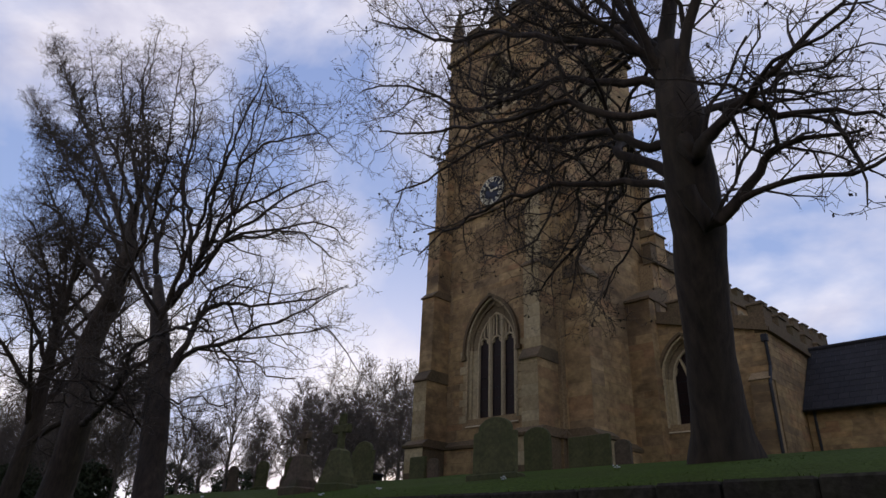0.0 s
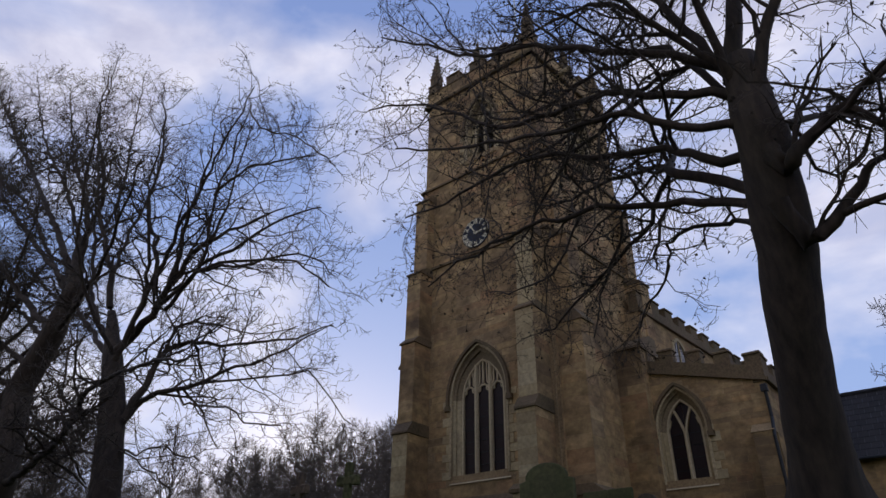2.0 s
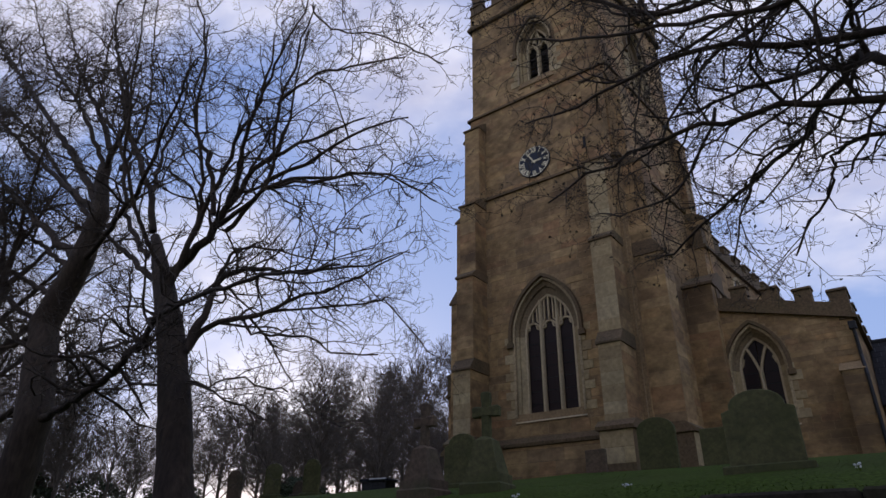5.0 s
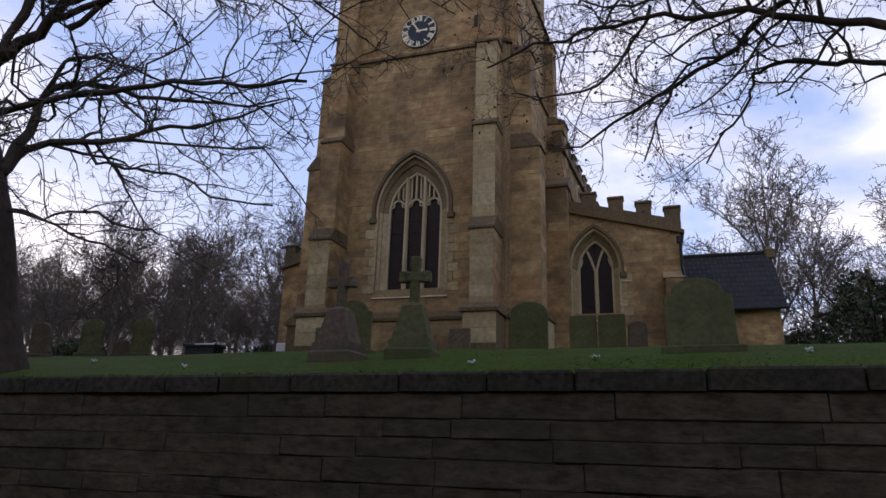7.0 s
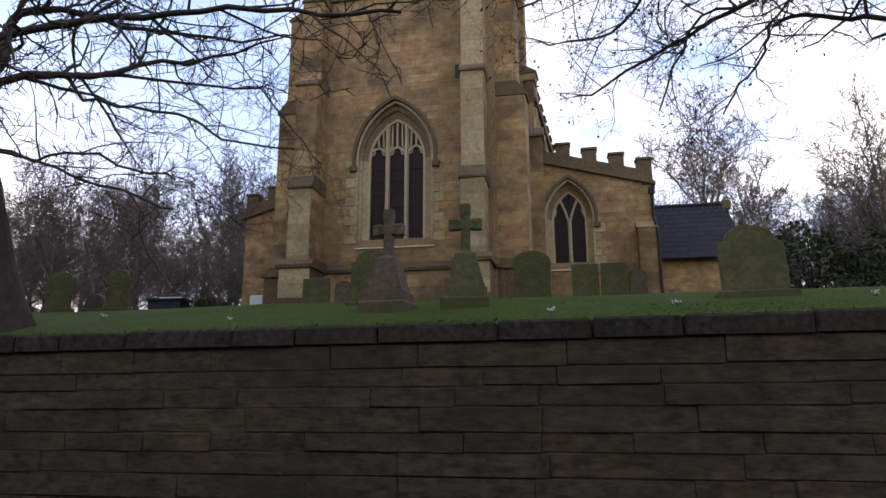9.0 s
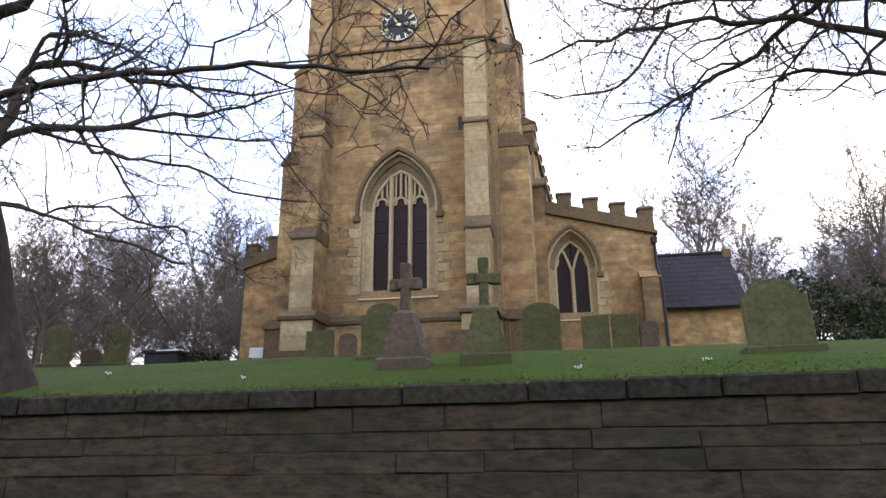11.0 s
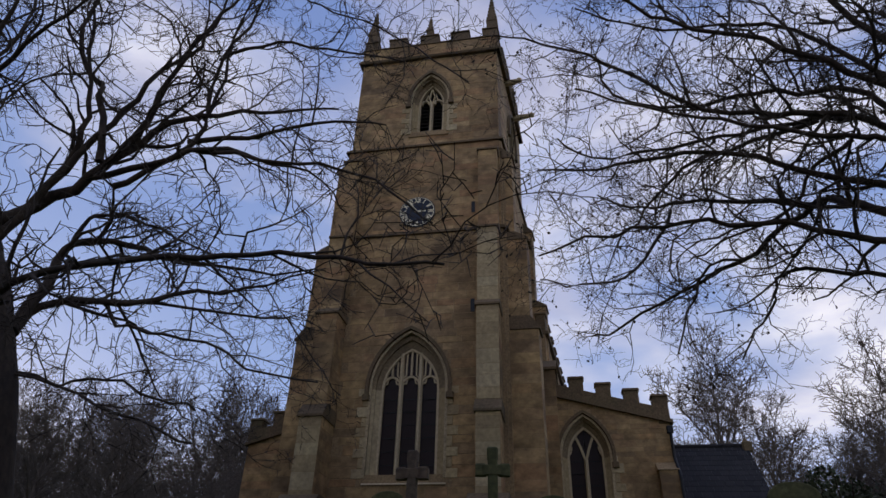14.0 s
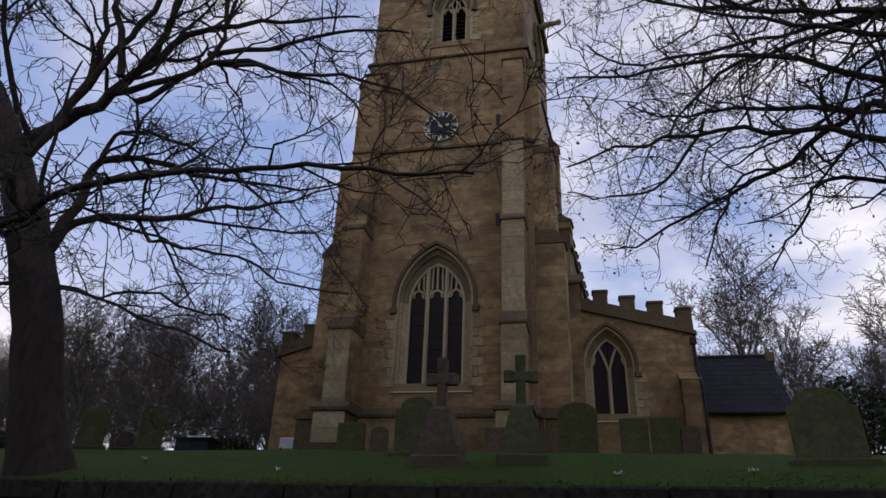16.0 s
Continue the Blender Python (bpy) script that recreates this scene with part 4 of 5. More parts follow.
def build_porch():
    pm = Matrix.Translation((8.7, 1.4, 0.38)) @ Matrix.Diagonal((1.1, 1, 1, 1)) @ Matrix.Translation((-8.7, 0, 0))
    s, t = Shape(), Shape()
    s.box(8.7, 11.75, 5.6, 6.0, 3.9, 6.15)
    s.box(8.7, 11.75, 9.0, 9.4, 3.9, 6.15)
    s.add([(11.7, 5.6, 3.9), (11.7, 9.4, 3.9), (11.7, 9.4, 6.15), (11.7, 7.5, 8.5), (11.7, 5.6, 6.15), (11.3, 5.6, 3.9), (11.3, 9.4, 3.9), (11.3, 9.4, 6.15), (11.3, 7.5, 8.5), (11.3, 5.6, 6.15)],
          [(0, 1, 2, 3, 4), (9, 8, 7, 6, 5), (4, 3, 8, 9), (3, 2, 7, 8)])
    porch = part("porch", s.moved(pm), "core", church, "low stone south porch with a slate roof")
    clad(t, (8.7, 5.6, 0), (1, 0, 0), (0, -1, 0), 3.05, 4.0, 6.12, 101, None, high=(0.14, 0.24), long=(0.2, 0.5))
    part("walling", t.moved(pm), "ashlar", porch, "", False, "stuff")
    roof = Shape()
    for ya, yb in ((5.35, 7.5), (9.65, 7.5)):
        d = 1 if yb > ya else -1
        roof.add([(8.68, ya, 6.02), (11.95, ya, 6.02), (11.95, yb, 8.66), (8.68, yb, 8.66), (8.68, ya, 5.95), (11.95, ya, 5.95), (11.95, yb, 8.59), (8.68, yb, 8.59)],
                 [(0, 1, 2, 3)[::d], (7, 6, 5, 4)[::d], (0, 4, 5, 1)[::d], (1, 5, 6, 2)[::d], (3, 2, 6, 7)[::d], (0, 3, 7, 4)[::d]])
    r = part("porch_roof", roof.moved(pm), "lead", porch)
    n = 11
    for i in range(n):
        y0, z0 = 5.33 + 2.17 * i / n, 6.04 + 2.64 * i / n
        y1, z1 = y0 + 2.3 / n, z0 + 2.8 / n
        x = 8.68 - (0.15 if i % 2 else 0)
        while x < 11.9:
            a, b = max(x, 8.68), min(x + 0.29, 11.95)
            q = Shape()
            q.add([(a + 0.004, y0, z0 + 0.02), (b - 0.004, y0, z0 + 0.02), (b - 0.004, y1, z1 + 0.004), (a + 0.004, y1, z1 + 0.004), (a + 0.004, y0, z0), (b - 0.004, y0, z0), (b - 0.004, y1, z1 - 0.02), (a + 0.004, y1, z1 - 0.02)],
                  [(0, 1, 2, 3), (4, 5, 1, 0), (5, 6, 2, 1), (7, 4, 0, 3)])
            part("slate", q.moved(pm), "slate", r)
            x += 0.3
    s = Shape()
    s.tube([Vector((8.66, 7.5, 8.7)), Vector((12.0, 7.5, 8.7))], [0.09, 0.09], 8)
    part("ridge", s.moved(pm), "slate", r)
    s = Shape()
    s.box(11.75, 12.1, 7.3, 7.7, 8.45, 8.85, 0.05)
    s.tube([Vector((11.92, 7.5, 8.85)), Vector((11.92, 7.5, 9.0))], [0.12, 0.03], 6)
    part("gable_stone", s.moved(pm), "string", porch)
    s = Shape()
    s.tube([Vector((8.7, 5.3, 5.98)), Vector((11.95, 5.3, 5.98))], [0.06, 0.06], 8)
    s.tube([Vector((8.95, 5.5, 5.98)), Vector((8.95, 5.52, 4.2))], [0.045, 0.045], 8)
    part("gutter", s.moved(pm), "iron", porch, "black gutter with a downpipe")


build_porch()
s = Shape()
s.box(8.5, 8.72, 4.28, 4.45, 8.35, 8.6, 0.02)
s.tube([Vector((8.62, 4.38, 8.4)), Vector((8.62, 4.4, 7.5)), Vector((8.66, 3.98, 6.8)), Vector((8.66, 3.98, 4.2))], [0.055] * 4, 8)
part("downpipe", s, "iron", church, "black iron downpipe at the aisle corner")

# ---- trees ----
class Grower:
    """Grows bare branches: stout wood into one shape, twigs into another, withered leaves into a third."""

    def __init__(self, seed, fine=4, leaves=0.0, reach=1.0, twig=0.005, density=1.0, straight=4):
        self.rng = random.Random(seed)
        self.wood, self.twigs, self.leaf, self.limbs = Shape(), Shape(), Shape(), []
        self.crook, self.rise = (0.5, 0.14) if straight == 3 else (1.0, 0.02)
        self.fine, self.leaves, self.reach, self.twig, self.density, self.straight = fine, leaves, reach, twig, density, straight

    def jitter(self, d, amount):
        g = self.rng.gauss
        return (d + Vector((g(0, amount), g(0, amount), g(0, amount)))).normalized()

    def stem(self, pts, r0, r1, level):
        n = len(pts)
        radii = [r0 + (r1 - r0) * (i / (n - 1)) ** 0.8 for i in range(n)]
        if r0 > 0.045:
            self.wood.tube(pts, radii, 9 if r0 > 0.15 else 6)
        else:
            self.twigs.tube(pts, radii, 4 if r0 > 0.015 else 3)
        return radii

    def guided(self, way, r0, r1):
        """A limb through the way's points, with crooked steps between them."""
        way = [Vector(p) for p in way]
        pts = []
        self.wood = Shape()
        self.limbs.append(self.wood)
        for i in range(len(way) - 1):
            a, b = way[max(i - 1, 0)], way[i]
            c, d = way[i + 1], way[min(i + 2, len(way) - 1)]
            steps = max(3, int((c - b).length / 0.4))
            for k in range(steps):
                t = k / steps
                p = 0.5 * ((2 * b) + (c - a) * t + (2 * a - 5 * b + 4 * c - d) * t * t + (3 * b - a - 3 * c + d) * t ** 3)
                if pts:
                    g = self.rng.gauss
                    p = p + Vector((g(0, 0.035), g(0, 0.035), g(0, 0.035)))
                pts.append(p)
        pts.append(way[-1])
        radii = self.stem(pts, r0, r1, 0)
        self.children(pts, radii, 1, sum((pts[i + 1] - pts[i]).length for i in range(len(pts) - 1)))

    def branch(self, p, d, length, r, level):
        rng = self.rng
        steps = 1 if level >= self.straight else max(2, int(length / (0.3 if level < 3 else 0.17)))
        step = length / steps
        pts = [p]
        bend = (0.0, 0.30, 0.46, 0.56, 0.56)[min(level, 4)] * self.crook
        for i in range(steps):
            d = self.jitter(d, bend)
            d = (d + Vector((0, 0, self.rise))).normalized()
            p = p + d * step
            pts.append(p)
        end = max(self.twig * 0.6, r * 0.35)
        radii = self.stem(pts, r, end, level)
        if level < self.fine:
            self.children(pts, radii, level + 1, length)
        if level >= self.fine - 1 and rng.random() < self.leaves:
            self.leaf_at(pts[-1])

    def children(self, pts, radii, level, length):
        rng = self.rng
        n = len(pts)
        per = (0, 2.1, 3.4, 5.2, 6.4)[min(level, 4)] * self.density
        count = max(2, int(length * per))
        first = 0.22 if level == 1 else 0.12
        turn = rng.random() * 6.28
        for k in range(count):
            f = first + (1 - first) * (k + rng.random() * 0.8) / count
            x = min(f, 0.999) * (n - 1)
            i = int(x)
            p = pts[i].lerp(pts[i + 1], x - i)
            axis = (pts[i + 1] - pts[i]).normalized()
            side = axis.cross(Vector((0, 0, 1)) if abs(axis.z) < 0.95 else Vector((1, 0, 0))).normalized()
            turn += 2.4 + rng.gauss(0, 0.5)
            out = Matrix.Rotation(turn, 3, axis) @ side
            angle = rng.uniform(0.6, 1.2)
            d = (axis * math.cos(angle) + out * math.sin(angle) + Vector((0, 0, 0.06))).normalized()
            base = (0, 2.3, 1.05, 0.5, 0.24)[min(level, 4)] * self.reach
            size = base * (1.15 - 0.55 * f) * rng.uniform(0.6, 1.3)
            r = min(radii[i] * 0.62, (0, 0.047, 0.020, 0.0092, 0.0048)[min(level, 4)] * self.reach ** 0.5 * rng.uniform(0.8, 1.25))
            self.branch(p, d, size, max(r, self.twig), level)

    def leaf_at(self, p):
        rng = self.rng
        for _ in range(rng.choice((1, 1, 2))):
            a, b = Vector((rng.gauss(0, 1), rng.gauss(0, 1), rng.gauss(0, 1))).normalized(), Vector((rng.gauss(0, 1), rng.gauss(0, 1), rng.gauss(0, 1)))
            b = a.cross(b).normalized()
            size = rng.uniform(0.025, 0.05)
            c = p + Vector((0, 0, -0.02))
            self.leaf.add([c - a * size, c + b * size * 0.7, c + a * size * 0.9, c - b * size * 0.6], [(0, 1, 2, 3)])

    def trunk(self, way, radii, flare=1.5):
        pts, rr = [], []
        way = [Vector(p) for p in way]
        for i in range(len(way) - 1):
            steps = max(2, int((way[i + 1] - way[i]).length / 0.35))
            for k in range(steps):
                t = k / steps
                pts.append(way[i].lerp(way[i + 1], t) + Vector((self.rng.gauss(0, 0.012), self.rng.gauss(0, 0.012), 0)))
                rr.append((radii[i] + (radii[i + 1] - radii[i]) * t) * self.rng.uniform(0.97, 1.03))
        pts.append(way[-1])
        rr.append(radii[-1])
        z0 = way[0].z
        rr = [r * (1 + (flare - 1) * math.exp(-max(p.z - z0 - 0.3, 0) / 0.35)) for p, r in zip(pts, rr)]
        s = Shape()
        s.tube(pts, rr, 20)
        # buttressed roots and bark ridges
        out = []
        k = 0
        for p, r in zip(pts, rr):
            for j in range(20):
                v = Vector(s.v[k]) - p
                lobe = 1 + 0.16 * math.exp(-max(p.z - z0, 0) / 0.5) * math.sin(5 * 2 * math.pi * j / 20 + 1) + 0.05 * noise.noise((j * 0.9, p.z * 1.3, z0 * 7 + way[0].x))
                q = p + v * lobe
                out.append((q.x, q.y, q.z))
                k += 1
        s.v = out
        return s


def plant(name, label, grower, trunk):
    root = thing(name, label, "tree", "bare churchyard trees")
    part("trunk", trunk, "bark", root, "", True)
    for limb in grower.limbs:
        part("limb", limb, "bark", root, "", True)
    part("crown", grower.twigs, "twig", root, "dense crown of fine bare twigs", False, "stuff")
    if grower.leaf.v:
        part("leaves", grower.leaf, "leaf", root, "few withered leaves", False, "stuff")
    return root


g = Grower(21, 4, 0.22, 1.0, 0.0058, 0.88, 5)
t1 = g.trunk([(11.68, -7.95, 2.4), (11.95, -8.6, 4.7), (12.3, -9.2, 6.5), (12.42, -9.6, 7.8), (12.45, -9.7, 9.4)], [0.42, 0.37, 0.41, 0.37, 0.27])
g.guided([(12.2, -9.4, 7.1), (10.76, -8.60, 8.62), (10.41, -7.40, 9.65), (9.37, -6.10, 9.27), (8.16, -5.60, 8.94), (6.43, -5.10, 8.17), (5.63, -4.90, 8.01)], 0.117, 0.018)
g.guided([(10.47, -7.50, 9.57), (9.37, -6.00, 10.86), (8.08, -6.00, 10.96), (7.12, -6.00, 10.84), (6.09, -6.00, 11.39)], 0.081, 0.018)
g.guided([(12.1, -9.2, 6.3), (11.44, -7.00, 8.07), (10.84, -6.40, 8.53), (10.06, -6.20, 8.79), (9.68, -6.10, 8.64), (9.53, -6.00, 8.09), (8.98, -6.00, 7.45), (8.62, -6.00, 6.82)], 0.077, 0.018)
g.guided([(9.37, -6.10, 9.27), (8.42, -5.80, 9.15), (7.81, -5.70, 8.08), (7.43, -5.60, 7.18)], 0.045, 0.018)
g.guided([(7.78, -6.00, 10.77), (7.08, -5.85, 9.54), (6.25, -5.70, 9.07), (5.19, -5.60, 9.05), (4.53, -5.60, 9.26)], 0.045, 0.018)
g.guided([(12.3, -9.5, 8.0), (11.90, -8.20, 10.88), (10.80, -7.84, 11.57), (9.23, -7.56, 11.64), (7.35, -7.44, 11.51), (5.93, -7.40, 11.43), (5.19, -7.40, 12.15)], 0.099, 0.018)
g.guided([(10.93, -7.60, 11.78), (9.47, -7.40, 11.50), (7.94, -7.20, 11.10), (6.77, -7.00, 9.76), (6.00, -6.80, 9.50)], 0.063, 0.018)
g.guided([(12.3, -9.5, 8.6), (11.19, -9.00, 11.12), (10.11, -8.75, 11.63), (9.11, -8.50, 11.96), (7.91, -8.40, 11.81), (6.54, -8.30, 12.56), (6.30, -8.25, 14.02), (5.75, -8.20, 13.97)], 0.081, 0.018)
g.guided([(12.4, -9.7, 9.2), (10.33, -9.20, 12.92), (9.32, -9.10, 13.53), (8.14, -9.00, 13.59), (6.95, -9.00, 14.12), (5.83, -9.00, 14.87)], 0.081, 0.018)
g.guided([(11.27, -7.90, 10.89), (10.48, -7.55, 10.50), (10.04, -7.20, 9.75), (8.83, -7.00, 9.26), (7.86, -6.80, 8.89)], 0.054, 0.018)
g.guided([(12.2, -9.3, 6.8), (11.19, -8.80, 7.61), (10.16, -8.64, 8.11), (8.67, -8.48, 8.58), (7.05, -8.36, 8.78), (5.52, -8.28, 8.61), (4.57, -8.20, 8.34)], 0.09, 0.018)
g.guided([(12.3, -9.5, 7.6), (11.54, -9.40, 7.99), (10.86, -9.32, 8.55), (9.54, -9.24, 9.13), (7.97, -9.20, 9.88), (6.26, -9.20, 9.72), (4.66, -9.20, 9.75)], 0.099, 0.018)
g.guided([(12.3, -9.7, 8.0), (11.34, -10.00, 8.37), (10.58, -10.12, 9.05), (9.88, -10.24, 9.04), (8.75, -10.34, 9.31), (7.12, -10.42, 9.81), (5.48, -10.50, 10.59)], 0.081, 0.018)
g.guided([(12.4, -9.7, 8.6), (11.63, -9.80, 9.01), (10.59, -9.80, 9.73), (9.45, -9.80, 10.06), (7.86, -9.84, 10.40), (5.52, -9.92, 12.34), (3.90, -10.00, 13.03)], 0.09, 0.018)
g.guided([(12.4, -9.7, 9.2), (11.55, -10.00, 9.90), (10.42, -10.15, 10.62), (9.06, -10.30, 11.51), (7.39, -10.45, 12.36), (4.77, -10.60, 14.64)], 0.09, 0.018)
g.guided([(12.4, -9.7, 6.6), (12.58, -9.50, 5.98), (13.09, -9.45, 6.30), (13.46, -9.40, 6.79), (13.95, -9.35, 6.98), (14.78, -9.30, 6.78)], 0.153, 0.018)
g.guided([(12.45, -9.7, 7.8), (12.59, -9.80, 7.04), (13.00, -9.85, 7.35), (13.57, -9.90, 7.65), (14.32, -9.95, 8.01), (15.20, -10.00, 8.60)], 0.171, 0.018)
g.guided([(13.48, -9.80, 7.67), (13.83, -9.70, 7.25), (14.52, -9.60, 7.13), (15.05, -9.50, 6.72)], 0.081, 0.018)
g.guided([(12.3, -9.8, 9.0), (11.0, -11.3, 10.6), (9.8, -12.4, 11.0)], 0.072, 0.02)
g.guided([(12.3, -9.5, 8.0), (13.2, -7.4, 9.4), (13.8, -4.8, 10.6)], 0.09, 0.02)
g.guided([(12.3, -9.7, 9.0), (12.7, -9.6, 11.2), (13.0, -9.2, 13.8), (12.9, -8.8, 16.2)], 0.18, 0.02)
g.guided([(12.3, -9.7, 7.8), (13.1, -10.0, 9.7), (14.5, -10.3, 11.6), (15.9, -10.5, 13.6)], 0.135, 0.02)
g.guided([(12.3, -9.7, 9.1), (11.3, -9.9, 11.8), (9.9, -10.3, 13.6), (8.5, -10.5, 14.8)], 0.117, 0.02)
g.guided([(12.3, -9.8, 8.9), (12.1, -11.3, 11.0), (11.7, -12.8, 12.6)], 0.09, 0.02)
plant("bare_tree", "large bare sycamore with stout trunk and few withered leaves", g, t1)

g = Grower(33, 4, 0.0, 1.0, 0.0064, 0.78, 5)
t2 = g.trunk([(-3.40, -10.50, 1.70), (-4.56, -10.40, 4.61), (-5.64, -10.30, 6.73), (-6.69, -10.30, 8.53), (-7.84, -10.30, 10.42)], [0.41, 0.39, 0.37, 0.30, 0.13], 1.25)
g.guided([(-5.07, -10.20, 6.22), (-5.14, -9.70, 7.03), (-3.70, -9.20, 7.28), (-2.75, -8.30, 7.91), (-1.68, -7.40, 8.58), (-0.64, -6.60, 9.39)], 0.105, 0.014)
g.guided([(-5.07, -10.20, 6.22), (-5.19, -9.80, 7.40), (-5.49, -9.20, 8.86), (-4.46, -8.80, 8.98), (-3.37, -8.20, 8.82), (-2.10, -7.40, 8.94), (-0.63, -6.60, 9.31)], 0.14, 0.014)
g.guided([(-5.42, -9.30, 8.69), (-5.44, -9.10, 9.55), (-4.70, -8.90, 9.69), (-4.02, -8.50, 9.59), (-2.98, -7.80, 9.23), (-1.88, -7.00, 9.48)], 0.06, 0.014)
g.guided([(-6.77, -10.30, 8.63), (-5.78, -10.21, 9.15), (-4.72, -10.20, 9.85), (-4.08, -10.26, 10.46), (-3.22, -10.30, 11.01), (-2.05, -10.21, 11.26), (-0.79, -9.97, 11.41), (0.46, -9.80, 11.48)], 0.162, 0.018)
g.guided([(-4.75, -10.20, 9.83), (-3.19, -10.40, 9.81), (-1.97, -10.40, 10.12), (-1.25, -9.00, 10.84), (-0.56, -7.80, 11.19), (-0.05, -7.20, 10.57)], 0.085, 0.014)
g.guided([(-4.14, -10.30, 10.28), (-3.59, -10.50, 11.00), (-3.25, -10.70, 11.96), (-2.62, -10.84, 12.84), (-2.30, -10.92, 13.92), (-2.20, -11.00, 15.17)], 0.093, 0.018)
g.guided([(-2.44, -10.20, 11.17), (-2.44, -9.93, 12.69), (-2.68, -9.73, 14.52), (-2.51, -9.60, 16.46)], 0.051, 0.018)
g.guided([(-7.84, -10.40, 10.55), (-8.46, -10.56, 12.21), (-9.49, -10.72, 13.74), (-10.74, -10.88, 15.73), (-12.75, -11.04, 19.38), (-15.06, -11.20, 23.82)], 0.128, 0.018)
g.guided([(-5.55, -10.40, 9.00), (-4.89, -10.64, 10.36), (-4.88, -10.88, 11.44), (-5.21, -11.12, 12.88), (-5.25, -11.36, 14.70), (-4.92, -11.60, 16.41)], 0.085, 0.018)
g.guided([(-6.74, -10.30, 8.54), (-8.65, -10.18, 9.68), (-10.84, -10.06, 11.12), (-12.92, -9.92, 12.36), (-16.11, -9.76, 13.80), (-22.55, -9.60, 17.54)], 0.111, 0.018)
g.guided([(-8.50, -10.40, 11.92), (-9.60, -9.87, 14.56), (-10.00, -9.40, 17.22), (-11.40, -9.00, 21.29)], 0.085, 0.018)
g.guided([(-4.16, -9.30, 7.26), (-3.81, -9.18, 6.83), (-2.77, -9.06, 6.59), (-1.56, -8.96, 6.31), (-0.91, -8.88, 5.85), (0.46, -8.80, 5.58)], 0.043, 0.018)
g.guided([(-3.99, -9.30, 7.27), (-3.00, -8.40, 7.56), (-2.01, -7.40, 7.75), (-1.37, -6.80, 7.91), (-0.72, -6.40, 7.11), (-0.10, -6.00, 6.34)], 0.043, 0.014)
g.guided([(-4.83, -10.30, 5.52), (-3.68, -10.18, 5.17), (-2.92, -10.05, 5.29), (-1.95, -9.93, 4.97), (-1.22, -9.80, 4.77)], 0.034, 0.018)
g.guided([(-4.81, -10.30, 5.45), (-3.05, -10.47, 4.86), (-1.71, -10.63, 4.35), (-0.54, -10.80, 3.93)], 0.03, 0.018)
g.guided([(-4.87, -10.50, 5.35), (-6.88, -10.53, 5.58), (-8.60, -10.57, 5.68), (-10.51, -10.60, 5.77)], 0.043, 0.018)
g.guided([(-5.37, -10.40, 6.29), (-8.10, -10.13, 7.17), (-10.33, -9.87, 7.48), (-12.20, -9.60, 7.14)], 0.043, 0.018)
g.guided([(-5.76, -10.40, 7.17), (-7.50, -10.67, 7.93), (-8.83, -10.93, 7.81), (-10.39, -11.20, 7.40)], 0.043, 0.018)
g.guided([(-3.99, -10.30, 9.42), (-2.43, -10.38, 10.37), (-2.28, -10.45, 12.31), (-1.80, -10.52, 13.80), (-1.10, -10.60, 15.72)], 0.076, 0.018)
g.guided([(-4.28, -10.60, 9.88), (-4.70, -10.75, 11.60), (-5.86, -10.90, 13.56), (-5.90, -11.05, 16.26), (-7.42, -11.20, 20.20)], 0.085, 0.018)
g.guided([(-7.81, -10.40, 9.69), (-9.97, -10.40, 11.89), (-11.77, -10.40, 15.13), (-15.56, -10.40, 19.87), (-16.93, -10.40, 25.10), (-17.69, -10.40, 29.47)], 0.093, 0.018)
g.guided([(-11.38, -10.40, 14.16), (-11.30, -10.07, 17.15), (-13.46, -9.73, 22.06), (-15.63, -9.40, 27.57)], 0.068, 0.018)
g.guided([(-2.59, -10.30, 10.45), (-1.00, -9.93, 10.84), (0.32, -9.57, 11.30), (1.38, -9.20, 11.44)], 0.068, 0.018)
g.guided([(-6.0, -10.5, 8.2), (-4.4, -10.6, 11.0), (-2.2, -10.7, 14.4), (-1.2, -10.6, 16.6)], 0.109, 0.016)
g.guided([(-6.0, -10.6, 8.4), (-5.6, -12.4, 10.4), (-4.8, -13.4, 13.4), (-4.4, -13.8, 15.4)], 0.072, 0.016)
g.guided([(-2.28, -10.50, 12.71), (-1.46, -10.33, 13.31), (0.14, -10.17, 13.07), (1.89, -10.00, 12.52)], 0.05, 0.018)
g.guided([(-2.32, -10.30, 10.17), (-0.51, -10.07, 9.86), (1.07, -9.83, 9.60), (2.64, -9.60, 8.37)], 0.05, 0.018)
g.guided([(-1.37, -10.50, 15.95), (-0.33, -10.50, 14.41), (1.68, -10.50, 12.91), (3.44, -10.50, 11.09)], 0.03, 0.018)
plant("bare_tree", "tall bare tree with leaning dark trunk and sweeping limbs", g, t2)


